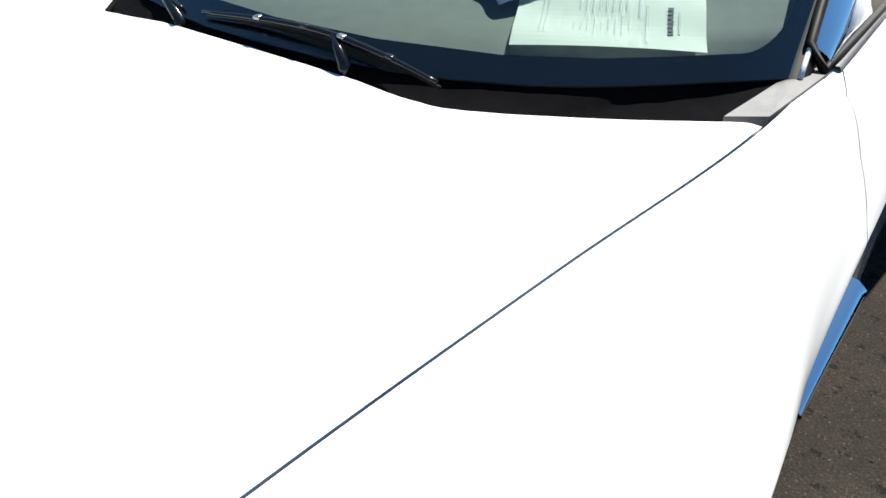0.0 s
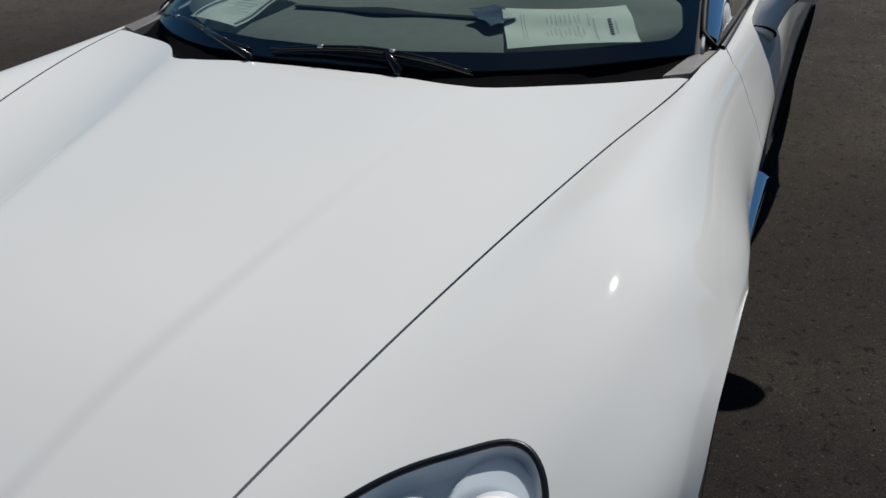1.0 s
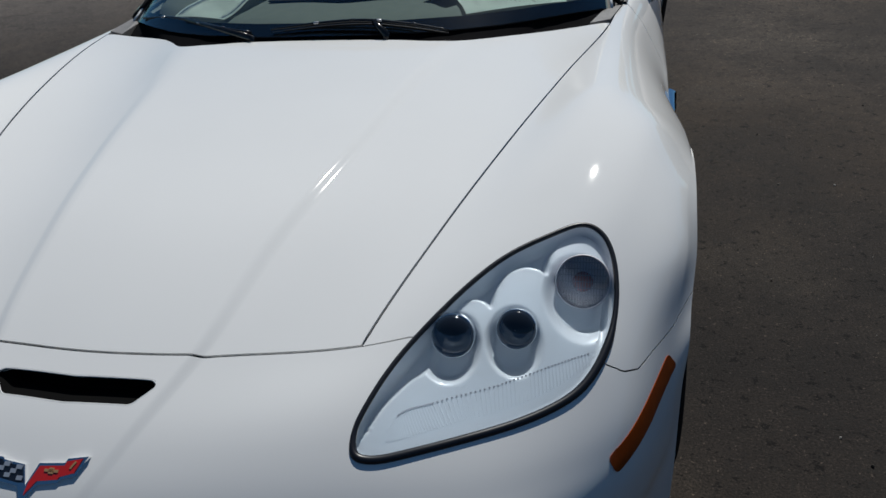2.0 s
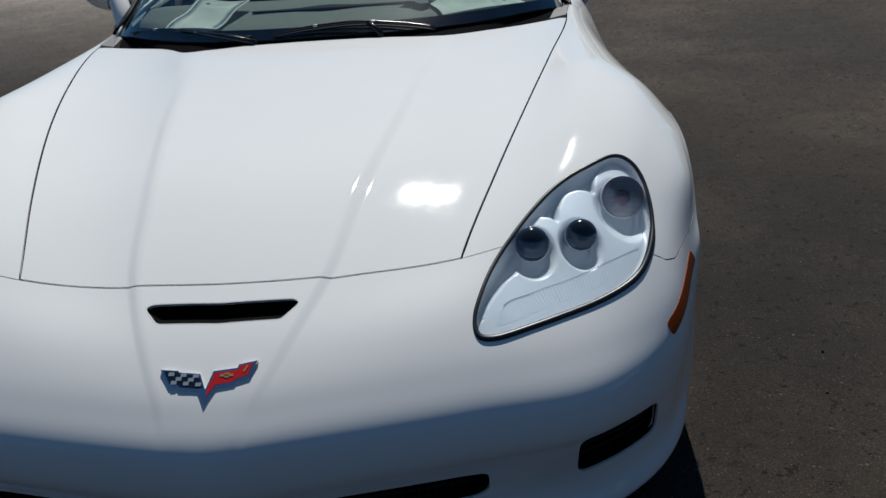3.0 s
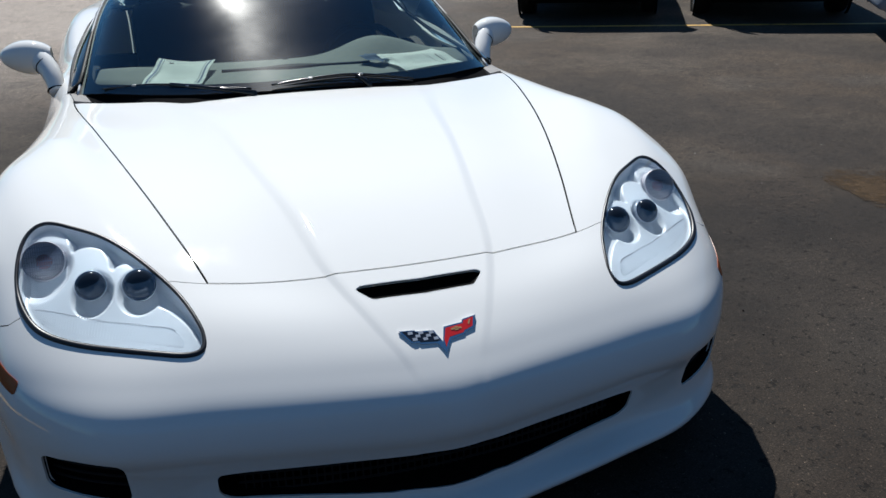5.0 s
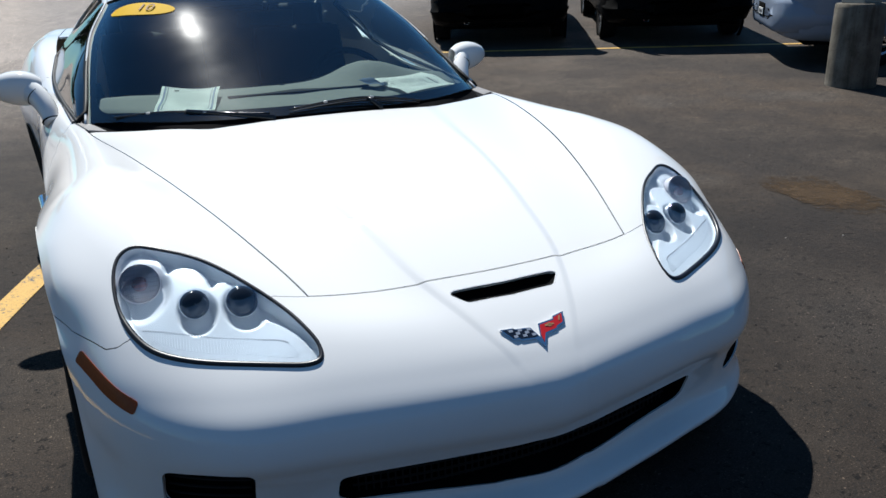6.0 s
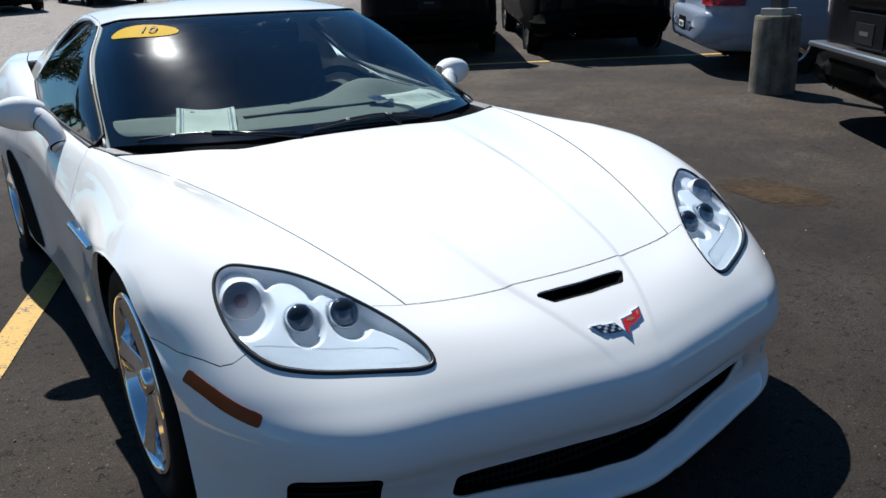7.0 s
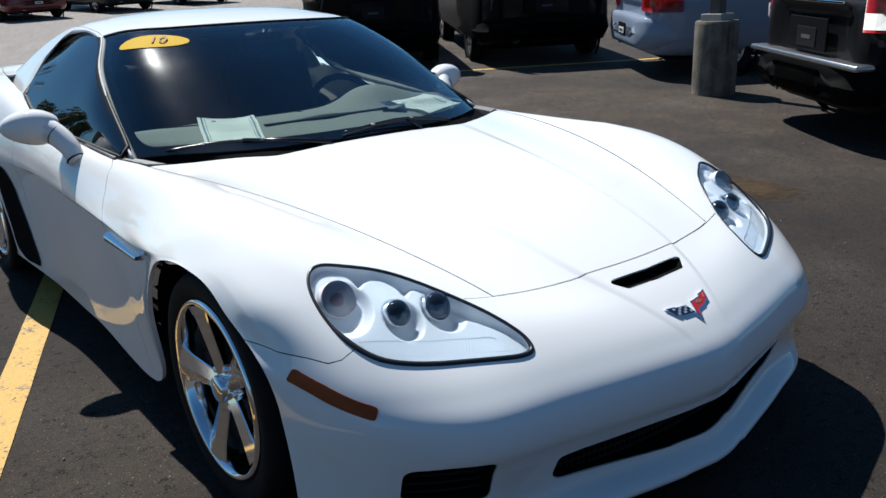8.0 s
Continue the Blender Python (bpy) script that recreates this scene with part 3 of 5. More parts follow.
centre_line = guide([0] * 20, ROW_Y, ROW_Z)
seam_line = guide(SEAM_X, SEAM_Y, SEAM_Z)
share = np.array(DOME_X) / np.array(SEAM_X)
power = np.array([1.3] * 5 + [1.6, 1.9, 2.1, 2.0] + [1.85] * 4 + [2.0] * 7)
dome_in = centre_line + (seam_line - centre_line) * (share**power)[:, None]
dome_in[:, 0] = DOME_X
far = (np.array(DOME_X) + .015) / np.array(SEAM_X)
dome_out = centre_line + (seam_line - centre_line) * np.where(np.arange(20) < 8, far**power, (share + 0.085) ** 2.0)[:, None]
dome_out[:, 0] = np.array(DOME_X) + np.array([.03] * 4 + [.018, .020, .022, .024, .028, .036, .036, .05, .085] + [.09] * 7)
dome_out[:, 2] -= np.array(DOME_DROP) * 0.62
wide_line, edge_line = guide(WIDE_X, WIDE_Y, WIDE_Z), guide(EDGE_X, EDGE_Y, EDGE_Z)
cove_line = 0.5 * (wide_line + edge_line)
for row, dz in ((12, .020), (13, .022), (14, .024), (15, .026)):
    cove_line[row] = wide_line[row] + np.array([-.014, .0, -dz])
cove_line[12, 1] -= .03
BODY = Skin([centre_line, dome_in, dome_out, seam_line, guide(CROWN_X, CROWN_Y, CROWN_Z), guide(SHOULDER_X, SHOULDER_Y, SHOULDER_Z), wide_line, cove_line, edge_line], crease=6, rows=(11.4, 12.3), firm=(1, 2))


def top_st(points, smin=-8, smax=8, tmin=3.5, tmax=14):
    """(s, t) on the body under plan points (x, y)."""
    return BODY.find([(x, y, 0) for x, y in points], (1, 1, 0), smin, smax, tmin, tmax)


def front_st(points, smin=0, smax=8, tmin=0.8, tmax=8):
    """(s, t) on the bumper behind elevation points (x, z)."""
    return BODY.find([(x, 0, z) for x, z in points], (1, 0, 1), smin, smax, tmin, tmax)


def side_st(points, tmin=6, tmax=19, smin=4, smax=8):
    """(s, t) on the flank beside elevation points (y, z)."""
    return BODY.find([(0, y, z) for y, z in points], (0, 1, 1), smin, smax, tmin, tmax)


def line_st(points, n=12):
    pts = [np.array(p, float) for p in points]
    out = []
    for a, b in zip(pts, pts[1:]):
        out += [a + (b - a) * k / n for k in range(n)]
    return out + [pts[-1]]


# headlamp outline in plan, right-hand side as one faces the car
LAMP_PLAN = [(.449, -.612), (.443, -.586), (.453, -.548), (.483, -.472), (.526, -.405), (.592, -.322), (.64, -.278), (.69, -.246), (.745, -.216), (.777, -.234), (.797, -.31), (.789, -.385), (.756, -.456), (.715, -.494), (.628, -.546), (.52, -.596), (.472, -.613)]
lamp_plan = smooth_line(LAMP_PLAN, 96, True)
for _ in range(6):
    lamp_plan = .25 * np.roll(lamp_plan, 1, 0) + .5 * lamp_plan + .25 * np.roll(lamp_plan, -1, 0)
lamp_st = top_st(lamp_plan, 1.5, 7, 4, 12)
GRILLE = [(.0, .277), (.2, .275), (.40, .268), (.454, .262), (.454, .204), (.43, .190), (.2, .179), (.0, .175)]
grille_half = rounded_line(GRILLE, .014, 5, False, 9)
grille_st = front_st(grille_half)
grille_full = np.concatenate([grille_st, mirrored(grille_st)[1:-1]])
DUCT = [(.618, .314), (.70, .314), (.774, .304), (.776, .221), (.70, .215), (.616, .211)]
duct_st = front_st(rounded_line(DUCT, .020, 5, True, 5))
SCOOP = [(.0, -.566), (.129, -.5605), (.1395, -.5685), (.110, -.6015), (.0, -.6070)]


scoop_half = top_st(rounded_line(SCOOP, .009), -1, 3, 6, 8.0)
scoop_half[0, 0] = scoop_half[-1, 0] = 0
scoop_full = np.concatenate([scoop_half, mirrored(scoop_half)[1:-1]])

# panel outlines on the body
HOOD_REAR = [(3, 12.02), (2.93, 11.995), (2.8, 11.945), (2.6, 11.912), (2.4, 11.920), (2.2, 11.948), (2, 11.965), (1.6, 11.935), (1.3, 11.90), (1, 11.90), (.6, 12.01), (.3, 12.06), (0, 12.085)]
hood_rear = [tuple(p) for p in smooth_line(HOOD_REAR, 80)]
hood_outline = np.array(line_st([(-3, 8), (3, 8)], 60)[:-1] + line_st([(3, 8), (3, 12.02)], 50)[:-1] + hood_rear[:-1] + [tuple(q) for q in (np.array(hood_rear) * [-1, 1])][::-1][:-1] + line_st([(-3, 12.02), (-3, 8)], 50)[:-1])
panel_part("hood", BODY, hood_outline, WHITE, car, "white clamshell hood with a raised centre", step=0.02, gap=0.0034)

seam_low = [(3, 8.0), (3.36, 8.0), (4.6, 7.6), (4.92, 7.12), (5.1, 6.95), (5.29, 6.85), (5.55, 6.94), (6.4, 7.05), (8, 7.2)]
seam_poly = line_st(seam_low, 8)
DOOR_GAP = [(3, 13.08), (3.3, 13.08), (3.7, 12.95), (4.1, 12.83), (4.5, 12.82), (5.05, 12.77), (5.6, 12.81), (6.5, 12.84), (8, 13.25)]
door_gap = line_st(DOOR_GAP, 7)
bumper_outline = np.array(line_st([(-8, 0), (8, 0)], 60)[:-1] + line_st([(8, 0), (8, 7.2)], 40)[:-1] + seam_poly[::-1][:-1] + line_st([(3, 8), (-3, 8)], 60)[:-1] + [tuple(q) for q in (np.array(seam_poly) * [-1, 1])][:-1] + line_st([(-8, 7.2), (-8, 0)], 40)[:-1])
fender_outline = np.array(seam_poly[:-1] + line_st([(8, 7.2), (8, 13.25)], 170)[:-1] + door_gap[::-1][:-1] + line_st([(3, 13.08), (3, 8)], 60)[:-1])
door_outline = np.array(door_gap[:-1] + line_st([(8, 13.25), (8, 15.3)], 30)[:-1] + line_st([(8, 15.3), (3, 15.3)], 30)[:-1] + line_st([(3, 15.3), (3, 13.08)], 30)[:-1])
wheel_hole = side_st([(2.66 + .375 * math.cos(2 * math.pi * k / 48), .335 + .375 * math.sin(2 * math.pi * k / 48)) for k in range(48)], 15, 19)
quarter_outline = np.array(line_st([(3, 15.3), (8, 15.3)], 30)[:-1] + line_st([(8, 15.3), (8, 19)], 40)[:-1] + line_st([(8, 19), (3, 19)], 30)[:-1] + line_st([(3, 19), (3, 15.3)], 40)[:-1])
deck_outline = np.array(line_st([(-3, 16.8), (3, 16.8)], 30)[:-1] + line_st([(3, 16.8), (3, 19)], 20)[:-1] + line_st([(3, 19), (-3, 19)], 30)[:-1] + line_st([(-3, 19), (-3, 16.8)], 20)[:-1])

bumper = panel_part("front_bumper", BODY, bumper_outline, WHITE, car, "white nose with a low chin lip", holes=[grille_full, duct_st, mirrored(duct_st), scoop_full, lamp_st, mirrored(lamp_st)], step=0.013, gap=0.0012)
fenders, doors = {}, {}
for side in (1, -1):
    turn = (lambda o: o) if side > 0 else mirrored
    fenders[side] = panel_part("front_fender", BODY, turn(fender_outline), WHITE, car, "white flared front fender", holes=[turn(lamp_st)], step=0.014, gap=0.0012)
    doors[side] = panel_part("door", BODY, turn(door_outline), WHITE, car, "closed white door with a hollow flank", step=0.03, gap=0.0012)
    panel_part("rear_quarter", BODY, turn(quarter_outline), WHITE, car, "white wide rear quarter", holes=[turn(wheel_hole)], step=0.035)
panel_part("rear_deck", BODY, deck_outline, WHITE, car, "white tail and hatch lid", step=0.035)


def seal(outline, mat=GAP, depth=0.012, width=0.008, closed=False, skin=BODY, name="gap_seal", parent=None):
    """A dark strip that lies under a panel gap."""
    o = np.asarray(outline, float)
    P, N = skin.at(o), skin.normal(o)
    T = np.gradient(P, axis=0)
    if closed:
        T = np.roll(P, -1, 0) - np.roll(P, 1, 0)
    B = np.cross(N, T)
    B /= np.maximum(np.linalg.norm(B, axis=1, keepdims=True), 1e-9)
    P = P - N * depth
    bm = from_grid([[Vector(p - b * width), Vector(p), Vector(p + b * width)] for p, b in zip(P, B)], closed_u=closed)
    return part(name, bm, mat, parent or car)


seal(hood_outline, closed=True)
for side in (1, -1):
    seal(np.array(line_st([(3, 8), (3.33, 8.0)], 6)) * [side, 1])
    seal(np.array(line_st(seam_low[3:], 8)) * [side, 1])
    seal(np.array(door_gap) * [side, 1])
    seal(np.array(line_st([(3, 15.3), (8, 15.3)], 20)) * [side, 1])
    seal(np.array(line_st([(3, 12.0), (3, 13)], 12)) * [side, 1])
seal(line_st([(-3, 16.8), (3, 16.8)], 24))


def edge_tube(name, outline, mat, parent, radius, skin=BODY, lift=0.0, closed=True, label="", flat=1.0):
    o = np.asarray(outline, float)
    P = skin.at(o) + skin.normal(o) * lift
    return part(name, tube([Vector(p) for p in P], radius, 8, closed, flat), mat, parent, label)


# ---- cabin skin: windscreen, roof, hatch glass ----
TOP_Y = [.595, .87, 1.14, 1.417, 1.62, 1.95, 2.30, 2.65, 3.02]
TOP_Z = [.775, .911, 1.044, 1.156, 1.197, 1.218, 1.185, 1.09, .945]
RAIL_X = [.750, .715, .660, .575, .557, .552, .575, .630, .690]
RAIL_Y = [.945, 1.20, 1.46, 1.664, 1.85, 2.10, 2.40, 2.72, 3.00]
RAIL_Z = [.755, .882, 1.019, 1.127, 1.155, 1.165, 1.115, 1.015, .905]
MID_SHARE = np.array([.30, .22, .15, .14, .2, .28, .30, .30, .30])
FAR_SHARE = np.array([.75, .66, .60, .60, .66, .73, .75, .75, .75])
FAR_LIFT = np.array([.004, .008, .010, .006, .001, 0, 0, 0, 0])
mid_line = guide(np.array(RAIL_X) * .62, TOP_Y + (np.array(RAIL_Y) - TOP_Y) * MID_SHARE, TOP_Z + (np.array(RAIL_Z) - TOP_Z) * MID_SHARE * .87)
far_line = guide(np.array(RAIL_X) * .90, TOP_Y + (np.array(RAIL_Y) - TOP_Y) * FAR_SHARE, TOP_Z + (np.array(RAIL_Z) - TOP_Z) * FAR_SHARE * .91 + FAR_LIFT)
CABIN = Skin([guide([0] * 9, TOP_Y, TOP_Z), mid_line, far_line, guide(RAIL_X, RAIL_Y, RAIL_Z)])


def band(s0, s1, t0, t1, n=24):
    return np.array(line_st([(s0, t0), (s1, t0)], n)[:-1] + line_st([(s1, t0), (s1, t1)], n)[:-1] + line_st([(s1, t1), (s0, t1)], n)[:-1] + line_st([(s0, t1), (s0, t0)], n)[:-1])


def rounded(s0, s1, t0, t1, rs, rt, n=7):
    """A rounded rectangle in (s, t)."""
    out = []
    for cs, ct, a0 in ((s1 - rs, t1 - rt, 0), (s0 + rs, t1 - rt, 90), (s0 + rs, t0 + rt, 180), (s1 - rs, t0 + rt, 270)):
        out += [(cs + rs * math.cos(radians(a0 + 90 * k / n)), ct + rt * math.sin(radians(a0 + 90 * k / n))) for k in range(n + 1)]
    return rounded_line(out[::-1], 1e-4, 1, True, 10)


windscreen = panel_part("windscreen", CABIN, band(-2.9, 2.9, 0.02, 2.97), GLASS, car, "raked tinted windscreen", step=0.04, skirt=0, gap=0.0)
windscreen.visible_shadow = False
panel_part("frit_band", CABIN, band(-2.9, 2.9, 0.02, 2.97), material("black_frit", (0.004, 0.005, 0.007), 0.9, 0.0, Specular_IOR_Level=0.0), windscreen, "black printed border", holes=[rounded(-2.60, 2.60, 0.21, 2.9, 0.5, 0.30)], step=0.05, skirt=0, gap=0.0, lift=-0.004)
panel_part("roof", CABIN, band(-3, 3, 3.0, 5.7), WHITE, car, "white roof panel", step=0.04)
panel_part("hatch_glass", CABIN, band(-2.9, 2.9, 5.75, 8.0), material("dark_glass", (0.01, 0.012, 0.015), 0.04, 0.0, Coat_Weight=1.0), car, "dark sloping hatch glass", step=0.06)
SEAL = material("window_seal", (0.006, 0.006, 0.007), 0.55, 0.0, Specular_IOR_Level=0.2)
edge_tube("header_seal", line_st([(-2.9, 3.0), (2.9, 3.0)], 30), SEAL, car, 0.005, CABIN, 0.001, False)
DARK_GLASS = clear("side_glass", (0.05, 0.06, 0.07), 0.02, 1.9)
BELT = [(.775, .985, .760), (.800, 1.30, .778), (.815, 1.62, .798), (.815, 1.92, .825), (.785, 2.20, .888)]
SILL_TOP = [(.745, 1.0, .790), (.672, 1.42, .992), (.580, 1.67, 1.118), (.565, 1.92, 1.138), (.600, 2.24, 1.075)]
for side in (1, -1):
    flip = np.array([side, 1, 1])
    # pillar strip beside the windscreen
    edge = [(3, 0.0 + 3.0 * k / 30) for k in range(31)]
    P = CABIN.at(edge)
    rows = []
    for p in P:
        x, y, z = p
        rows.append([Vector((side * (x - .012), y - .006, z + .001)), Vector((side * (x + .002), y - .002, z + .004)), Vector((side * (x + .014), y + .008, z - .004)), Vector((side * (x + .016), y + .018, z - .018))])
    pillar = part("a_pillar", from_grid(rows), SEAL, car, "black windscreen pillar")
    part("pillar_trim", tube([Vector((side * (q[0] + .003), q[1] - .001, q[2] + .003)) for q in P], .0042, 8), WHITE, pillar, "thin white pillar strip")
    low, high = smooth_line(BELT, 30), smooth_line(SILL_TOP, 30)
    rows = []
    for a, b in zip(low, high):
        rows.append([Vector(((a[0] + (b[0] - a[0]) * u + .018 * math.sin(math.pi * u)) * side, a[1] + (b[1] - a[1]) * u, a[2] + (b[2] - a[2]) * u)) for u in np.linspace(0, 1, 9)])
    glass = part("side_window", from_grid(rows), DARK_GLASS, car, "dark closed side window")
    glass.visible_shadow = False
    loop = [Vector(p * flip) for p in low] + [Vector(p * flip) for p in high[::-1]]
    part("window_frame", tube(loop, 0.008, 8, True), SEAL, glass, "black rubber frame")
    # body above the door and behind the window
    top = CABIN.at([(3, 3.0 + 5.0 * k / 40) for k in range(41)])
    base_line = smooth_line([(.582, 1.67, 1.122), (.572, 1.92, 1.145), (.610, 2.24, 1.085), (.775, 2.30, .885), (.770, 2.55, .862), (.745, 2.8, .875), (.69, 3.0, .895)], 41)
    part("roof_side", from_grid([[Vector(a * flip), Vector(((a + b) / 2 + [.012, 0, .006]) * flip), Vector(b * flip)] for a, b in zip(top, base_line)]), WHITE, car, "white sail panel behind the side window")

# ---- cowl, trims, wipers ----
cowl_rows = []
for k in range(41):
    s = -3 + 6 * k / 40
    a = BODY.at([(s, np.interp(abs(s), [p[0] for p in HOOD_REAR[::-1]], [p[1] for p in HOOD_REAR[::-1]]) - .12)])[0] - [0, 0, .022]
    b = CABIN.at([(s, 0.12)])[0] - [0, 0, .012]
    cowl_rows.append([Vector(a), Vector(a + (b - a) * .3 - [0, 0, .012]), Vector(a + (b - a) * .65 - [0, 0, .004]), Vector(b)])
part("cowl_panel", from_grid(cowl_rows), grained("cowl_black", (0.003, 0.003, 0.004), (0.006, 0.006, 0.007), 40, 0.85, Specular_IOR_Level=0.03), car, "black plastic cowl below the windscreen")
GREY_TRIM = grained("weathered_grey_trim", (0.12, 0.113, 0.113), (0.18, 0.17, 0.166), 35, 0.55, bump=0.2)
for side in (1, -1):
    bm = bmesh.new()
    pts = [(.700, .785), (.752, .808), (.783, 1.0), (.772, 1.03), (.748, .955), (.728, .93)]
    vs = [bm.verts.new((side * x, y, .7580 - .004 * (x < .74))) for x, y in pts]
    f = bm.faces.new(vs if side > 0 else vs[::-1])
    ext = bmesh.ops.extrude_face_region(bm, geom=[f])["geom"]
    bmesh.ops.translate(bm, verts=[v for v in ext if isinstance(v, bmesh.types.BMVert)], vec=(0, 0, -.02))
    bmesh.ops.recalc_face_normals(bm, faces=bm.faces)
    part("cowl_trim", bm, GREY_TRIM, car, "weathered grey corner trim", smooth=False)
    belt_low = smooth_line([(.785, 1.01, .757)] + BELT[1:], 24)
    rows = [[Vector(((p[0] + dx) * side, p[1], p[2] + dz)) for dx, dz in ((-.002, .004), (.006, .004), (.009, -.003), (.006, -.010))] for p in belt_low]
    part("belt_trim", from_grid(rows), GREY_TRIM, doors[side], "grey window sill trim")


WIPER_BLACK = grained("wiper_black", (0.006, 0.006, 0.007), (0.012, 0.012, 0.013), 40, 0.2, Specular_IOR_Level=0.5)


def on_glass(x, y, lift):
    st = CABIN.find([(x, y, 0)], (1, 1, 0), -3, 3, 0, 3)
    return Vector(CABIN.at(st)[0] + CABIN.normal(st)[0] * lift)


def wiper(pivot, elbow, blade):
    """An arm from its pivot to the elbow, and a blade along smooth points."""
    w = part("wiper", tube([pivot + Vector((0, 0, -.015)), pivot + Vector((0, 0, .004)), pivot.lerp(elbow, .5) + Vector((0, 0, .003)), elbow], [.012, .011, .009, .007], 8), WIPER_BLACK, car, "black wiper arm at rest on the cowl")
    line = [Vector(p) for p in smooth_line(blade, 25)]
    part("blade", tube([p + Vector((0, -.003, .004)) for p in line], [.002 + .0035 * math.sin(math.pi * min(.94, max(.06, k / 24))) ** .5 for k in range(25)], 8), WIPER_BLACK, w, "bowed blade spine")
    part("rubber", tube([p + Vector((0, .004, -.007)) for p in line], .003, 6), SEAL, w)
    for k in (5, 10, 14, 19):
        d = (line[k + 1] - line[k - 1]).normalized()
        m = Matrix.Translation(line[k] + Vector((0, -.003, .006))) @ d.to_track_quat("X", "Z").to_matrix().to_4x4()
        part("clip", boxed((0, 0, 0), (.014, .010, .007), m, .002), STEEL if k in (5, 14) else WIPER_BLACK, w)


wiper(Vector((.188, .606, .772)), Vector((.150, .630, .807)), [(-.135, .622, .790), (.02, .628, .803), (.13, .632, .805), (.24, .632, .794), (.349, .622, .779)])
wiper(Vector((-.19, .608, .768)), Vector((-.45, .742, .800)), [(-.665, .868, .778), (-.50, .780, .793), (-.36, .695, .788), (-.20, .630, .782)])

# ---- headlamps ----
AXIS = Vector((0.0, -0.88, 0.47)).normalized()
SATIN = material("satin_reflector", (.76, .71, .72), .45, .1)
FLUTE = material("flute_grey", (.38, .38, .41), .3)
TURN_GLASS = clear("turn_lens_glass", (.95, .96, .98), .06)
BULB = material("salmon_bulb", (.55, .19, .15), .3)
GASKET = material("gasket_rubber", (0.010, 0.011, 0.016), 0.35, 0.0, Specular_IOR_Level=0.4)

along = np.roll(lamp_plan, -1, 0) - np.roll(lamp_plan, 1, 0)
along /= np.linalg.norm(along, axis=1, keepdims=True)
inner_plan = lamp_plan + np.stack([along[:, 1], -along[:, 0]], 1) * .010
if not inside(lamp_plan, inner_plan)[0]:
    inner_plan = lamp_plan * 2 - inner_plan
inner_st = top_st(inner_plan, 1.5, 7, 4, 12)

# the white moulding: a shelf whose rear edge runs in arcs over the three lamps, with a deep trough behind it
SHELF_EDGE = smooth_line([(.430, -.615), (.455, -.585), (.478, -.540), (.503, -.505), (.533, -.474), (.536, -.430), (.546, -.388), (.571, -.367), (.594, -.370), (.608, -.380), (.616, -.345), (.632, -.314), (.652, -.304), (.674, -.306), (.688, -.314), (.694, -.275), (.712, -.243), (.737, -.231), (.765, -.240), (.80, -.27)], 120)
SHELF_AREA = np.concatenate([SHELF_EDGE, [(.90, -.30), (.90, -.70), (.40, -.70)]])
LAMP_SPOTS = (((.556, -.421, .568), .034), ((.650, -.401, .573), .031), ((.743, -.308, .606), .042))


def ease(v):
    v = min(1.0, max(0.0, v))
    return v * v * (3 - 2 * v)


def lamp_depth(x, y, z):
    """How far the moulding lies below the clear cover."""
    p = np.array([abs(x), y])
    off = math.sqrt(((SHELF_EDGE - p) ** 2).sum(1).min())
    back = 0.0 if inside(SHELF_AREA, p[None])[0] else ease(off / .014)
    d = (p[0] - .449) * -.55 + (y + .612) * .83
    deep = .009 + .006 * ease((d + .03) / .05)
    for (px, py, _), r in LAMP_SPOTS:
        q = math.hypot((p[0] - px) / (1.12 * r), (y - py + .62 * r) / (1.30 * r))
        deep = max(deep, .015 + (.030 if r < .04 else .022) * ease((1.3 - q) / .55))
    return deep + (.037 - deep) * back


RIB_TOP = smooth_line([(.484, -.578), (.500, -.548), (.545, -.525), (.629, -.486), (.700, -.447), (.762, -.411)], 66)
RIB_LOW = smooth_line([(.489, -.586), (.515, -.575), (.565, -.550), (.635, -.516), (.705, -.475), (.766, -.424)], 66)

# thicker along the lower edge
gasket_r = [.0042 + .0028 * ease((.03 - ((x - .449) * -.55 + (y + .612) * .83)) / .04) for x, y in lamp_plan]

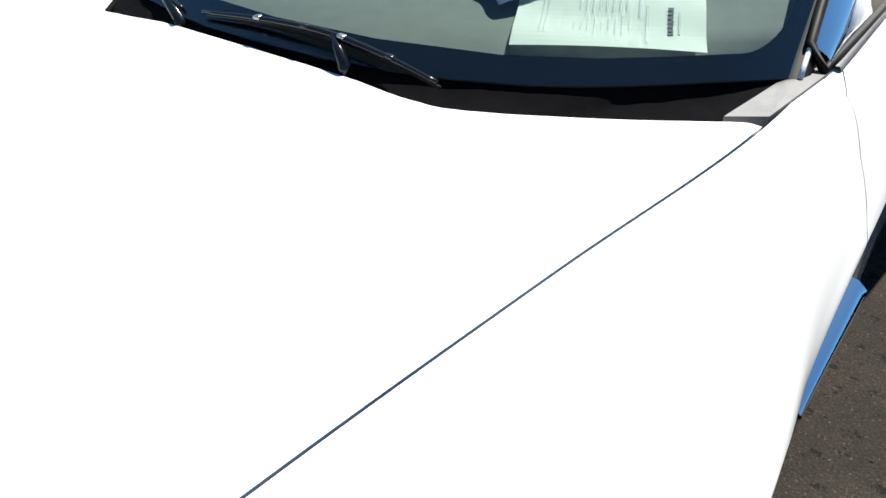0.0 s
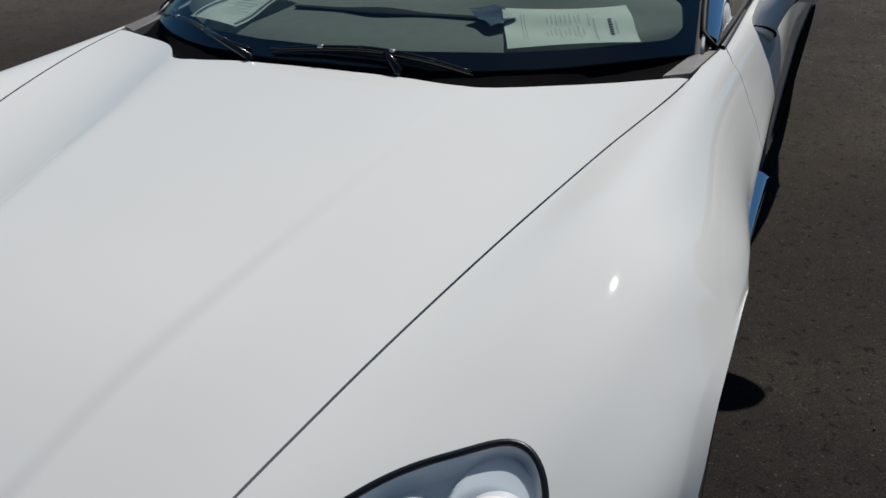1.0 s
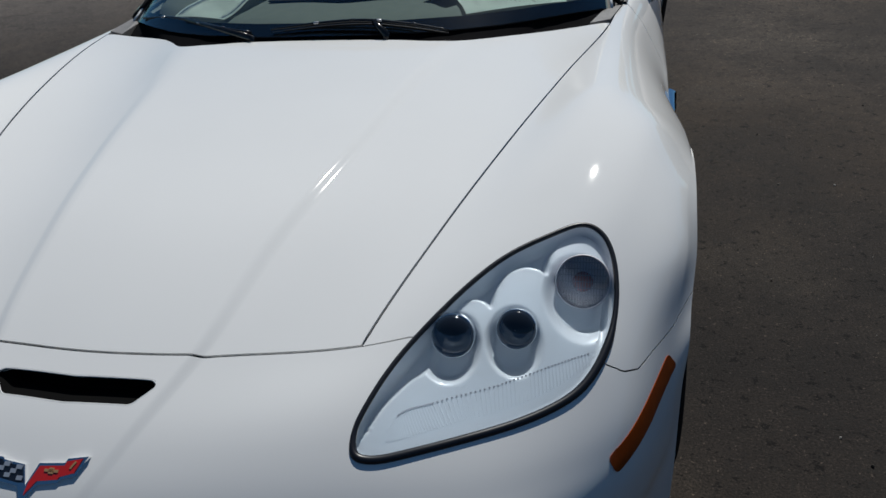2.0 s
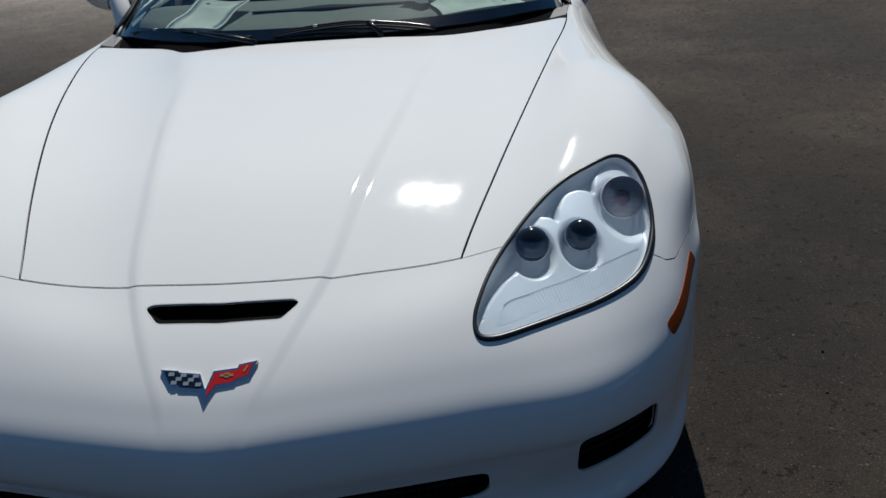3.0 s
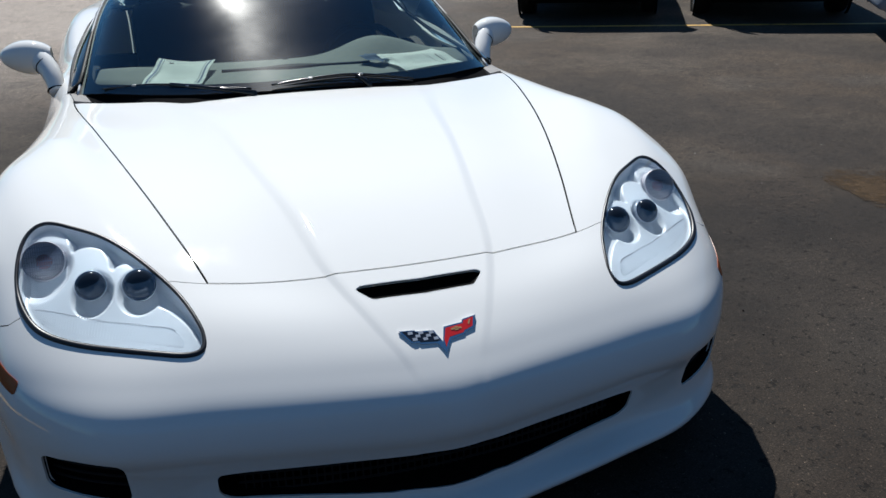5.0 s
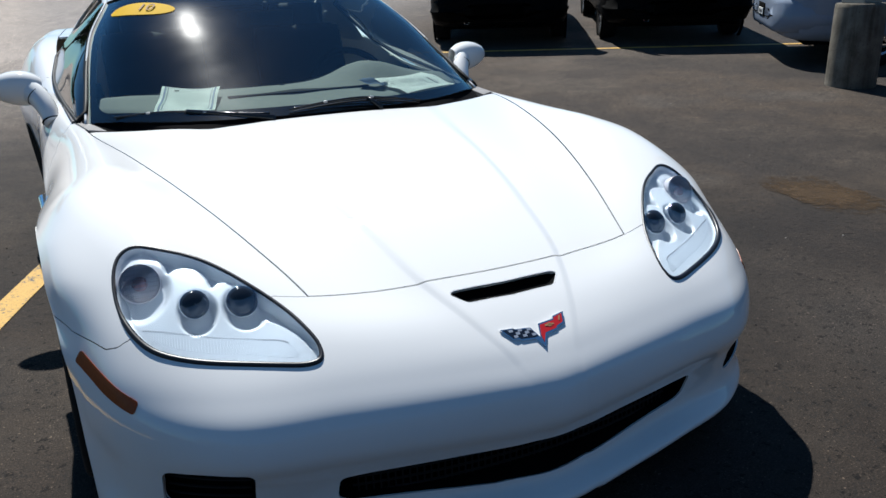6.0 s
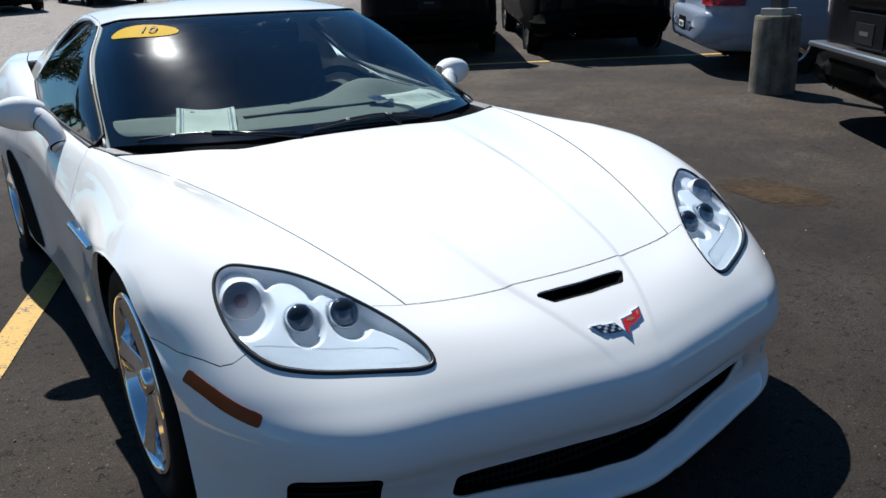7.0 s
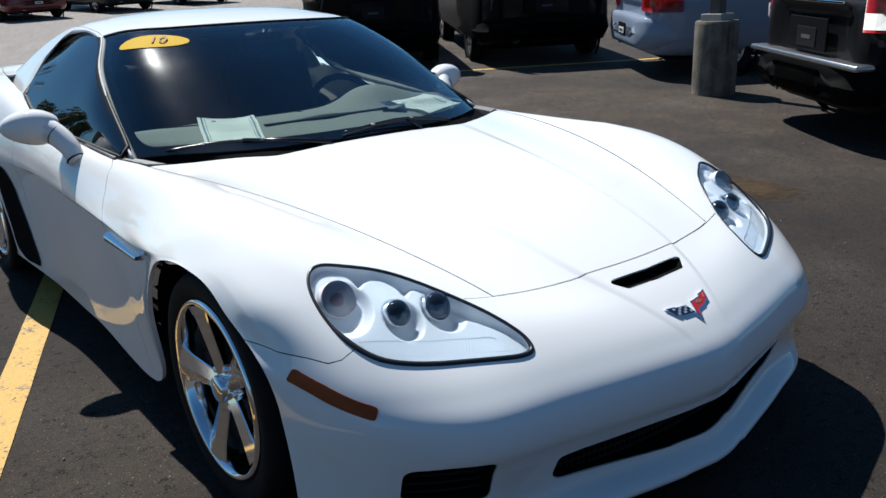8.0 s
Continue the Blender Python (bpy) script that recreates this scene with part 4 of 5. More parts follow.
for side in (1, -1):
    turn = (lambda o: o) if side > 0 else mirrored
    axis = Vector((AXIS.x * side, AXIS.y, AXIS.z))
    lamp = panel_part("headlamp", BODY, turn(inner_st), LAMP_WHITE, car, "clear headlamp with white housing, unlit", step=0.004, gap=0.0, skirt=0, bowl=lamp_depth)
    P, N, Q = BODY.at(lamp_st), BODY.normal(lamp_st), BODY.at(inner_st)
    Q = Q - BODY.normal(inner_st) * np.array([lamp_depth(*q) for q in Q])[:, None]
    P = P - N * .004
    low = P - N * ((P - Q) * N).sum(1, keepdims=True)
    rows = [[Vector((v[0] * side, v[1], v[2])) for v in (p, p * .75 + l * .25, p * .30 + l * .50 + q * .20, l * .35 + q * .65, q)] for p, l, q in zip(P, low, Q)]
    part("bezel", from_grid(rows, closed_u=True), LAMP_WHITE, lamp, "white inner rim")
    cover = panel_part("lens_cover", BODY, turn(lamp_st), LENS_CLEAR, lamp, "clear lamp cover", step=0.02, gap=0.005, skirt=0, lift=-0.001)
    cover.visible_shadow = False
    edge_tube("gasket", turn(lamp_st), GASKET, lamp, gasket_r[::side], BODY, -.002, True, "black rubber gasket")
    q = axis.to_track_quat("Z", "Y").to_matrix().to_4x4()
    for (px, py, pz), r in LAMP_SPOTS[:2]:
        m = Matrix.Translation((px * side, py, pz)) @ q
        ring = part("projector", lathe([(r * 1.0, -.07), (r * 1.0, -.003), (r * .985, .0), (r * .95, .0008), (r * .935, -.002)], 48, m), CHROME, lamp, "chrome projector ring")
        dome = [(r * .94 * math.cos(a), -.001 + r * .46 * math.sin(a)) for a in [math.pi / 2 * k / 10 for k in range(10)]] + [(.0004, -.001 + r * .46)]
        part("projector_lens", lathe(dome, 48, m), LENS_DARK, ring, "dark domed glass lens")
    (px, py, pz), r = LAMP_SPOTS[2]
    m = Matrix.Translation((px * side, py, pz)) @ q
    rim = part("turn_lamp", lathe([(r * 1.0, -.06), (r * 1.02, -.004), (r * 1.0, .001), (r * .97, 0)], 48, m), SATIN, lamp, "round front turn lamp")
    lens = part("turn_lens", lathe([(r * .97, -.001), (r * .8, .007), (r * .4, .012), (.0005, .013)], 48, m), TURN_GLASS, rim, "fluted clear lens")
    lens.visible_shadow = False
    part("reflector", lathe([(r * .96, -.002), (r * .8, -.008), (r * .35, -.014), (.0005, -.015)], 32, m), SATIN, rim)
    part("bulb", lathe([(.0005, -.001), (.010, -.003), (.016, -.007), (.015, -.013)], 20, m), BULB, rim, "pale red bulb")
    bm = bmesh.new()
    for k in range(-8, 9):
        h = math.sqrt(max(0, 1 - (k / 9) ** 2)) * r * .9
        box(bm, (k * r * .105, 0, .001), (.0012, 2 * h, .0010), m)
    for k in range(-3, 4):
        h = math.sqrt(max(0, 1 - (k / 4) ** 2)) * r * .9
        box(bm, (0, k * r * .24, -.0004), (2 * h, .0013, .0010), m)
    part("flute", bm, FLUTE, rim, "crossed lens flutes", smooth=False)
    # fine ribs down to the lower edge of the shelf
    bm, dots = bmesh.new(), bmesh.new()
    ends = []
    for line in (RIB_LOW, RIB_TOP):
        st = top_st(line, 1.5, 7, 4, 12)
        low = BODY.at(st)
        ends.append(low - BODY.normal(st) * (np.array([lamp_depth(*v) for v in low]) + .0003)[:, None])
    for k, (a, b) in enumerate(zip(*ends)):
        A, B = Vector((a[0] * side, a[1], a[2])), Vector((b[0] * side, b[1], b[2]))
        mm = Matrix.Translation((A + B) / 2) @ (B - A).to_track_quat("X", "Z").to_matrix().to_4x4()
        box(bm, (0, 0, 0), ((B - A).length, .0017, .0013), mm)
        if k < 12:
            continue
        box(dots, (0, 0, 0), (.0026, .0026, .0022), Matrix.Translation(B) @ mm.to_3x3().to_4x4())
    tagged(part("rib_dot", dots, FLUTE, lamp, "row of small grey dots", smooth=False), kind="stuff")
    tagged(part("shelf_rib", bm, LAMP_WHITE, lamp, "fine white ribs", smooth=False), kind="stuff")

# ---- grille, ducts, scoop ----
def recess(outline, parent, name, depth, push, mat=BLACK_PLASTIC, label=""):
    """A dark box behind an opening: walls that go inwards and a back."""
    P, N = BODY.at(outline), BODY.normal(outline)
    c = P.mean(0)
    push = np.array(push)
    rows = [[Vector(p - n * .004) for p, n in zip(P, N)], [Vector(p + push * depth * .5) for p in P], [Vector(c + (p - c) * .96 + push * depth) for p in P], [Vector(c + (p - c) * .01 + push * depth) for p in P]]
    return part(name, from_grid(rows, closed_v=True), mat, parent, label, smooth=False)


MESH_BLACK = material("grille_black", (0.014, 0.0145, 0.016), 0.7, 0.0, Specular_IOR_Level=0.15)
g = recess(grille_full, bumper, "grille", .09, (0, 1, .05), GAP, "black intake grille")
bm = bmesh.new()
for k in range(5):
    z = .185 + .02 * k
    pts = [Vector((x, -.700 + .30 * x * x, z)) for x in np.linspace(-.415, .415, 25)]
    t = tube(pts, .003, 5)
    me = bpy.data.meshes.new("tmp")
    t.to_mesh(me)
    t.free()
    bm.from_mesh(me)
    bpy.data.meshes.remove(me)
for k in range(-26, 27):
    x = k * .0155
    box(bm, (x, -.700 + .30 * x * x, .228), (.003, .004, .105))
part("grille_mesh", bm, MESH_BLACK, g, "black grille bars", smooth=False)
for side in (1, -1):
    o = duct_st if side > 0 else mirrored(duct_st)
    d = recess(o, bumper, "brake_duct", .05, (-.25 * side, .95, 0), GAP, "black brake duct")
    bm = bmesh.new()
    for k in range(4):
        pts = [BODY.at(BODY.find([(x * side, 0, .232 + .022 * k)], (1, 0, 1), 3 if side > 0 else -6, 6 if side > 0 else -3, 1.5, 5))[0] + [-.008 * side, .028, 0] for x in np.linspace(.625, .77, 8)]
        t = tube([Vector(p) for p in pts], .0028, 5)
        me = bpy.data.meshes.new("tmp")
        t.to_mesh(me)
        t.free()
        bm.from_mesh(me)
        bpy.data.meshes.remove(me)
    part("duct_bar", bm, MESH_BLACK, d, smooth=False)
sc = recess(scoop_full, bumper, "nose_scoop", .05, (0, .95, -.25), GAP, "black nose air slot")
edge_tube("scoop_lip", scoop_full, WHITE, sc, .0012, BODY, -.001)

# ---- marker lamps, side vents ----
MARKER = [(-.516, .440), (-.42, .4655), (-.320, .491), (-.309, .461), (-.42, .4320), (-.520, .413)]
for side in (1, -1):
    st = BODY.find([(0, y, z) for y, z in rounded_line(MARKER, .010, 5, True, 5)], (0, 1, 1), 4.5, 7, 4.5, 7.2)
    st = st if side > 0 else mirrored(st)
    ml = panel_part("side_marker", BODY, st, AMBER, bumper, "amber side marker lamp", step=.012, gap=.0015, skirt=.004, lift=.0015)
    rows = []
    for k in range(17):
        u = k / 16
        xo, y, z = .9225 + .010 * u, .52 + .245 * u, .549 + .022 * u
        rows.append([Vector((side * xx, y + dy, zz)) for xx, dy, zz in ((xo - .030, .012 * u, z + .007), (xo - .004 - .010 * u, .012 * u, z + .004), (xo, 0, z), (xo - .002, 0, z - .006 - .012 * u), (xo - .030, 0, z - .012 - .016 * u))])
    part("vent_blade", from_grid(rows), CHROME, fenders[side], "polished side vent blade")

# ---- mirrors ----
for side in (1, -1):
    rows = []
    for k in range(19):
        u = k / 18
        x = .865 + .185 * u
        r = math.sin(math.pi * min(1, .10 + .90 * u) ** .85) ** .5 if u < 1 else 0.02
        hy, hz = .062 * max(r, .04), .064 * max(r, .04)
        cy, cz = 1.405 - .02 * (1 - u), .848 - .012 * (1 - u) ** 2
        rows.append([Vector((side * x, cy + hy * math.copysign(abs(math.cos(w)) ** .8, math.cos(w)) * (1.15 if math.cos(w) < 0 else .75), cz + hz * math.copysign(abs(math.sin(w)) ** .85, math.sin(w)))) for w in [2 * math.pi * q / 24 for q in range(24)]])
    bm = from_grid(rows, closed_v=True)
    bmesh.ops.recalc_face_normals(bm, faces=bm.faces)
    mirror = part("door_mirror", bm, WHITE, doors[side], "white door mirror on a short arm")
    arm = [Vector((side * .850, 1.238, .725)), Vector((side * .858, 1.268, .765)), Vector((side * .882, 1.320, .812)), Vector((side * .925, 1.375, .845))]
    arm = [Vector(p) for p in smooth_line([tuple(p) for p in arm], 14)]
    bm = tube(arm, [.030 + .010 * (k / 13) for k in range(14)], 14, False, 1.15)
    me = bpy.data.meshes.new("tmp")
    bm.to_mesh(me)
    bm.free()
    bm = bmesh.new()
    bm.from_mesh(mirror.data)
    bm.from_mesh(me)
    bpy.data.meshes.remove(me)
    bm.to_mesh(mirror.data)
    bm.free()
    for k, rad in ((1, .0325), (9, .0395)):
        d = (arm[k + 1] - arm[k - 1]).normalized().to_track_quat("Z", "Y").to_matrix().to_4x4()
        ring = Matrix.Translation(arm[k]) @ d
        part("mirror_gasket" if k == 1 else "mirror_seam", tube([ring @ Vector((rad * math.cos(2 * math.pi * q / 28), rad * math.sin(2 * math.pi * q / 28), 0)) for q in range(28)], .0035 if k == 1 else .0015, 6, True), GAP, mirror, "black rubber ring")
    mirror.data.polygons.foreach_set("use_smooth", [True] * len(mirror.data.polygons))

# ---- wheels ----
GAP_STEEL = grained("dull_disc_steel", (.03, .03, .03), (.06, .058, .055), 30, .6, .5)
def wheel(x, y, z, r_tyre, r_rim, width, side, label):
    """Outer face at x; axle along x."""
    m = Matrix.Translation((x, y, z)) @ Matrix.Rotation(radians(90) * side, 4, "Y")
    rr = r_rim
    w = part("wheel", lathe([(rr * .93, -width * .8), (rr * .93, -.06), (rr * .955, -.02), (rr * .97, -.012), (rr * 1.0, -.010), (rr * 1.035, -.016), (rr * 1.04, -.024), (rr * 1.0, -.03), (rr * .985, -.04), (rr * .985, -width * .8)], 64, m), CHROME, car, label)
    t = [(rr * 1.0, -.034), (rr * 1.05, -.020), (rr * 1.12, -.012), (rr * 1.22, -.010), (r_tyre * .955, -.014), (r_tyre * .985, -.026), (r_tyre, -.045), (r_tyre, -width + .04), (r_tyre * .97, -width + .02), (rr, -width + .02)]
    part("tyre", lathe(t, 72, m), RUBBER, w, "black low-profile tyre")
    bm = bmesh.new()
    for k in range(72):
        a = 2 * math.pi * k / 72
        mm = m @ Matrix.Rotation(a, 4, "Z") @ Matrix.Translation((r_tyre, 0, -width / 2))
        box(bm, (0, 0, width * .22), (.004, .015, width * .28), mm @ Matrix.Rotation(.3, 4, "X"))
        box(bm, (0, 0, -width * .2), (.004, .015, width * .28), mm @ Matrix.Rotation(-.3, 4, "X"))
    tagged(part("tread", bm, RUBBER, w, smooth=False), kind="stuff")
    for k in range(5):
        mm = m @ Matrix.Rotation(2 * math.pi * (k + .25) / 5, 4, "Z")
        rows = []
        for u in np.linspace(0, 1, 44):
            r = .030 + (rr * .955 - .030) * u
            half = .024 + .022 * u + .012 * max(0, u - .7) * 3.3
            h = -.034 + .024 * u ** 1.2
            prof = [(-half, h - .050), (-half, h - .014), (-half * .93, h - .011), (0, h), (half * .93, h - .011), (half, h - .014), (half, h - .050)]
            rows.append([mm @ Vector((r, a, b)) for a, b in prof])
        bm = from_grid(rows)
        bmesh.ops.recalc_face_normals(bm, faces=bm.faces)
        part("spoke", bm, CHROME, w, "broad polished spoke", smooth=False)
    part("hub_cap", lathe([(.036, -.085), (.036, -.026), (.032, -.020), (.012, -.017), (.0005, -.017)], 32, m), CHROME, w)
    for k in range(5):
        mm = m @ Matrix.Rotation(2 * math.pi * (k + .75) / 5, 4, "Z")
        part("lug_nut", lathe([(.010, -.08), (.010, -.042), (.006, -.038), (.0005, -.038)], 10, mm @ Matrix.Translation((.057, 0, 0))), CHROME, w)
    part("brake_disc", lathe([(.05, -.105), (rr * .72, -.105), (rr * .72, -.12), (.05, -.12)], 48, m), GAP_STEEL, w, "grey brake disc")
    part("wheel_well", lathe([(.02, -.13), (rr * .9, -.13), (rr * .92, -.20)], 32, m), GAP, w)
    return w


for side in (1, -1):
    wheel(.930 * side, .057, .303, .308, .232, .27, side, "chrome five-spoke front wheel")
    wheel(.950 * side, 2.66, .322, .322, .238, .30, side, "chrome five-spoke rear wheel")
    # arch linings: the front one follows the fender's lip
    lip = BODY.at([(8, .4 + 12.4 * k / 180) for k in range(181)])
    rows = [[Vector((side * x, .015 + (q[1] - .015) * f, .31 + (q[2] - .31) * f)) for x, f in ((q[0] - .026, .994), (q[0] - .06, 1.0), (q[0] - .20, .98), (q[0] - .36, .95), (q[0] - .37, .2))] for q in lip]
    part("arch_liner", from_grid(rows), GAP, car, "black wheel arch lining")
    rows = [[Vector((side * x, 2.66 + .382 * math.cos(a), .335 + .366 * math.sin(a))) for x in (.93, .78, .59)] + [Vector((side * .57, 2.66 + .05 * math.cos(a), .335 + .05 * math.sin(a)))] for a in [math.radians(v) for v in range(-35, 216, 10)]]
    part("arch_liner", from_grid(rows), GAP, car, "black wheel arch lining")
    part("floor_pan", boxed((side * .60, 1.36, .205), (.42, 1.72, .06)), GAP, car, smooth=False)
    # black from the duct opening down to the sill
    st = side_st(smooth_line([(2.03, .46), (2.06, .57), (2.10, .605), (2.16, .595), (2.215, .52), (2.235, .42), (2.245, .30), (2.26, .21), (2.20, .17), (2.06, .165), (1.97, .175), (1.985, .30)], 40, True), 14, 18)
    panel_part("rear_duct", BODY, st if side > 0 else mirrored(st), GAP, car, "black duct and black area below it ahead of the rear wheel", step=.02, gap=0, skirt=0, lift=.004)
part("underbody", boxed((0, 1.55, .20), (.84, 3.2, .10), bevel=.03), GAP, car, "dark underbody", smooth=False)
dam = [BODY.at([(sv, 0.0)])[0] for sv in np.linspace(-8, 8, 81)]
part("air_dam", from_grid([[Vector((q[0] * .992, q[1] + .008, q[2] + .004)), Vector((q[0] * .988, q[1] + .012, .062)), Vector((q[0] * .97, q[1] + .025, .045)), Vector((q[0] * .93, q[1] + .08, .06))] for q in dam]), BLACK_PLASTIC, bumper, "black rubber air dam below the chin")
part("bay_floor", boxed((0, .05, .40), (1.0, .9, .20), bevel=.05), GAP, car, smooth=False)

# ---- cabin inside ----
dash_rows = []
for k in range(49):
    x = -.70 + 1.40 * k / 48
    hump = .068 * math.exp(-((x - .36) / .17) ** 2)
    front = .665 + .40 * (x / .75) ** 2
    row = []
    for u in np.linspace(0, 1, 14):
        y = front + (1.20 - front) * u
        z = .765 + .013 * min(1, u * 8) + .035 * min(1, u / .6) + hump * min(1, max(0, (u - .5) * 3.2)) - .02 * max(0, u - .7)
        row.append(Vector((x, y, z)))
    row.append(Vector((x, 1.23, .74)))
    row.append(Vector((x, 1.22, .45)))
    dash_rows.append(row)
dash = part("dashboard", from_grid(dash_rows), INTERIOR, car, "light grey padded dashboard")
part("defrost_slot", tube([Vector((x, .93 + .06 * x * x, .8085)) for x in np.linspace(-.27, .27, 15)], [.012 + .022 * math.exp(-((x + .02) / .08) ** 2) for x in np.linspace(-.27, .27, 15)], 10, False, .25), INTERIOR_DARK, dash, "dark defroster slot")
part("speaker_grille", lathe([(.055, 0), (.05, .004), (.0005, .006)], 28, Matrix.Translation((0, 1.0, .797))), INTERIOR_DARK, dash)
wm = Matrix.Translation((.36, 1.36, .74)) @ Matrix.Rotation(radians(62), 4, "X")
sw = part("steering_wheel", tube([wm @ Vector((.18 * math.cos(a), .18 * math.sin(a), 0)) for a in [2 * math.pi * k / 40 for k in range(40)]], .015, 10, True), INTERIOR_DARK, car, "dark leather steering wheel")
part("wheel_hub", lathe([(.07, -.04), (.065, 0), (.04, .012), (.0005, .014)], 24, wm), INTERIOR_DARK, sw)
for a in (0, 180, 270):
    d = Vector((math.cos(radians(a)), math.sin(radians(a)), 0))
    part("wheel_spoke", tube([wm @ (d * .05), wm @ (d * .175)], .012, 8), INTERIOR_DARK, sw)
SEAT = grained("dark_leather", (0.010, 0.010, 0.011), (0.017, 0.017, 0.018), 20, 0.7, bump=0.3, Specular_IOR_Level=0.15)
for x in (.36, -.36):
    seat = part("seat", boxed((x, 1.72, .36), (.48, .50, .16), bevel=.05), SEAT, car, "dark leather bucket seat")
    part("seat_back", boxed((0, 0, .30), (.46, .14, .66), Matrix.Translation((x, 1.98, .38)) @ Matrix.Rotation(radians(-18), 4, "X"), .06), SEAT, seat)
    part("headrest", boxed((0, 0, .66), (.26, .10, .16), Matrix.Translation((x, 1.98, .38)) @ Matrix.Rotation(radians(-18), 4, "X"), .04), SEAT, seat)
part("cabin_floor", boxed((0, 1.6, .24), (1.5, 1.6, .04)), INTERIOR_DARK, car, smooth=False)
part("rear_bulkhead", boxed((0, 2.30, .66), (1.10, .06, .84), bevel=.02), INTERIOR_DARK, car, smooth=False)
part("headliner", from_grid([[Vector(p) - Vector((0, 0, .03)) for p in CABIN.at([(s, 3.05 + 2.6 * k / 12) for s in np.linspace(-2.8, 2.8, 13)])] for k in range(13)]), INTERIOR_DARK, car, "dark roof lining")
rear_mirror = part("rear_view_mirror", boxed((0, 1.36, 1.055), (.24, .03, .065), bevel=.012), INTERIOR_DARK, car, "dark inside mirror")
part("mirror_stalk", tube([Vector((0, 1.365, 1.085)), Vector((0, 1.34, 1.118))], .010, 8), INTERIOR_DARK, rear_mirror)
for side in (1, -1):
    part("door_card", boxed((side * .775, 1.6, .50), (.05, .95, .44), bevel=.02), INTERIOR_DARK, doors[side], smooth=False)

# ---- badge on the nose ----
badge_axis = Vector(BODY.normal([(0, 6.4)])[0])
badge_up = (Vector((0, 0, 1)) - badge_axis * badge_axis.z).normalized()
badge_m = Matrix.Translation(Vector(BODY.at([(0, 6.42)])[0]) - badge_axis * .0022) @ Matrix((Vector((1, 0, 0)), badge_up, badge_axis)).transposed().to_4x4()


def plate(points, low, high, m, shrink=0.0):
    bm = bmesh.new()
    c = sum((Vector((*p, 0)) for p in points), Vector()) / len(points)
    vs = [bm.verts.new(m @ Vector((*(Vector((*p, 0)) * (1 - shrink) + c * shrink).xy, low + .0))) for p in points]
    f = bm.faces.new(vs)
    ext = bmesh.ops.extrude_face_region(bm, geom=[f])["geom"]
    up = (m.to_3x3() @ Vector((0, 0, 1))) * (high - low)
    bmesh.ops.translate(bm, verts=[v for v in ext if isinstance(v, bmesh.types.BMVert)], vec=up)
    bmesh.ops.recalc_face_normals(bm, faces=bm.faces)
    return bm


V_LEFT = [(-.081, .034), (-.050, .031), (-.048, .028), (-.012, .024), (.0, -.004), (.001, -.029), (-.012, -.006), (-.045, -.002), (-.047, .002), (-.062, .004)]
V_RIGHT = [(.001, -.029), (.0, -.004), (.010, .028), (.050, .032), (.052, .038), (.083, .044), (.072, .016), (.050, .008), (.048, .004), (.018, -.002)]
badge = part("badge", plate(V_LEFT, -.010, .005, badge_m), CHROME, bumper, "chrome winged flag badge", smooth=False)
part("badge_wing", plate(V_RIGHT, -.010, .005, badge_m), CHROME, badge, smooth=False)
part("red_flag", plate([(.003, -.018), (.004, .0), (.013, .024), (.051, .028), (.053, .034), (.076, .040), (.069, .019), (.049, .012), (.047, .008), (.016, .003)], .0045, .0062, badge_m), RED, badge, "red enamel flag", smooth=False)
part("dark_flag", plate([(-.075, .031), (-.050, .028), (-.047, .0245), (-.014, .021), (-.004, -.001), (-.013, -.002), (-.044, .002), (-.046, .0055), (-.061, .008)], .0045, .0062, badge_m), ENAMEL_BLACK, badge, "black enamel flag", smooth=False)
bm = bmesh.new()
for r in range(3):
    for c in range(5):
        if (r + c) % 2 == 0:
            x, y = -.060 + c * .0105 - r * -.003, .0245 - r * .0075 - c * .0012
            box(bm, (x, y, .0066), (.0095, .0062, .0012), badge_m)
part("flag_check", bm, ENAMEL_SILVER, badge, "silver checks", smooth=False)
bm = bmesh.new()
box(bm, (.034, .019, .0066), (.022, .004, .0012), badge_m)
box(bm, (.034, .019, .0066), (.008, .0085, .0012), badge_m)
part("flag_mark", bm, GOLD, badge, "gold mark", smooth=False)
part("flag_mark", boxed((0, 0, 0), (.003, .012, .0012), badge_m @ Matrix.Translation((.0645, .0295, .0066)) @ Matrix.Rotation(-.5, 4, "Z")), GOLD, badge, "gold mark", smooth=False)

# ---- papers on the dashboard, sticker on the glass ----
def sheet_matrix(ll, lr, ul):
    ll, lr, ul = Vector(ll), Vector(lr), Vector(ul)
    ex = (lr - ll).normalized()
    ey = (ul - ll) - ex * (ul - ll).dot(ex)
    h = ey.length
    ey.normalize()
    return Matrix.Translation(ll) @ Matrix((ex, ey, ex.cross(ey))).transposed().to_4x4(), (lr - ll).length, h


def paper(name, label, m, w, h, curl, mat=PAPER):
    def surf(x, y, lift=0.0):
        i, j = x / w, y / h
        return m @ Vector((x, y, curl * (4 * (i - .5) ** 2) * j + .004 * math.sin(3 * i + 8 * j) + lift))

    rows = [[surf(w * i / 16, h * j / 16) for i in range(17)] for j in range(17)]
    bm = from_grid(rows)
    bmesh.ops.solidify(bm, geom=bm.faces[:], thickness=.0008)
    return tagged(mesh_object(name, bm, mat), label, "paper"), surf


def bars(name, parent, surf, spots, mat, lift=.0016):
    """Flat strips of print that follow the sheet."""
    for x, y, w, h in spots:
        nx, ny = max(1, int(w / .012)), max(1, int(h / .012))
        rows = [[surf(x + w * (i / nx - .5), y + h * (j / ny - .5), lift) for i in range(nx + 1)] for j in range(ny + 1)]
        part(name, from_grid(rows), mat, parent, smooth=False)


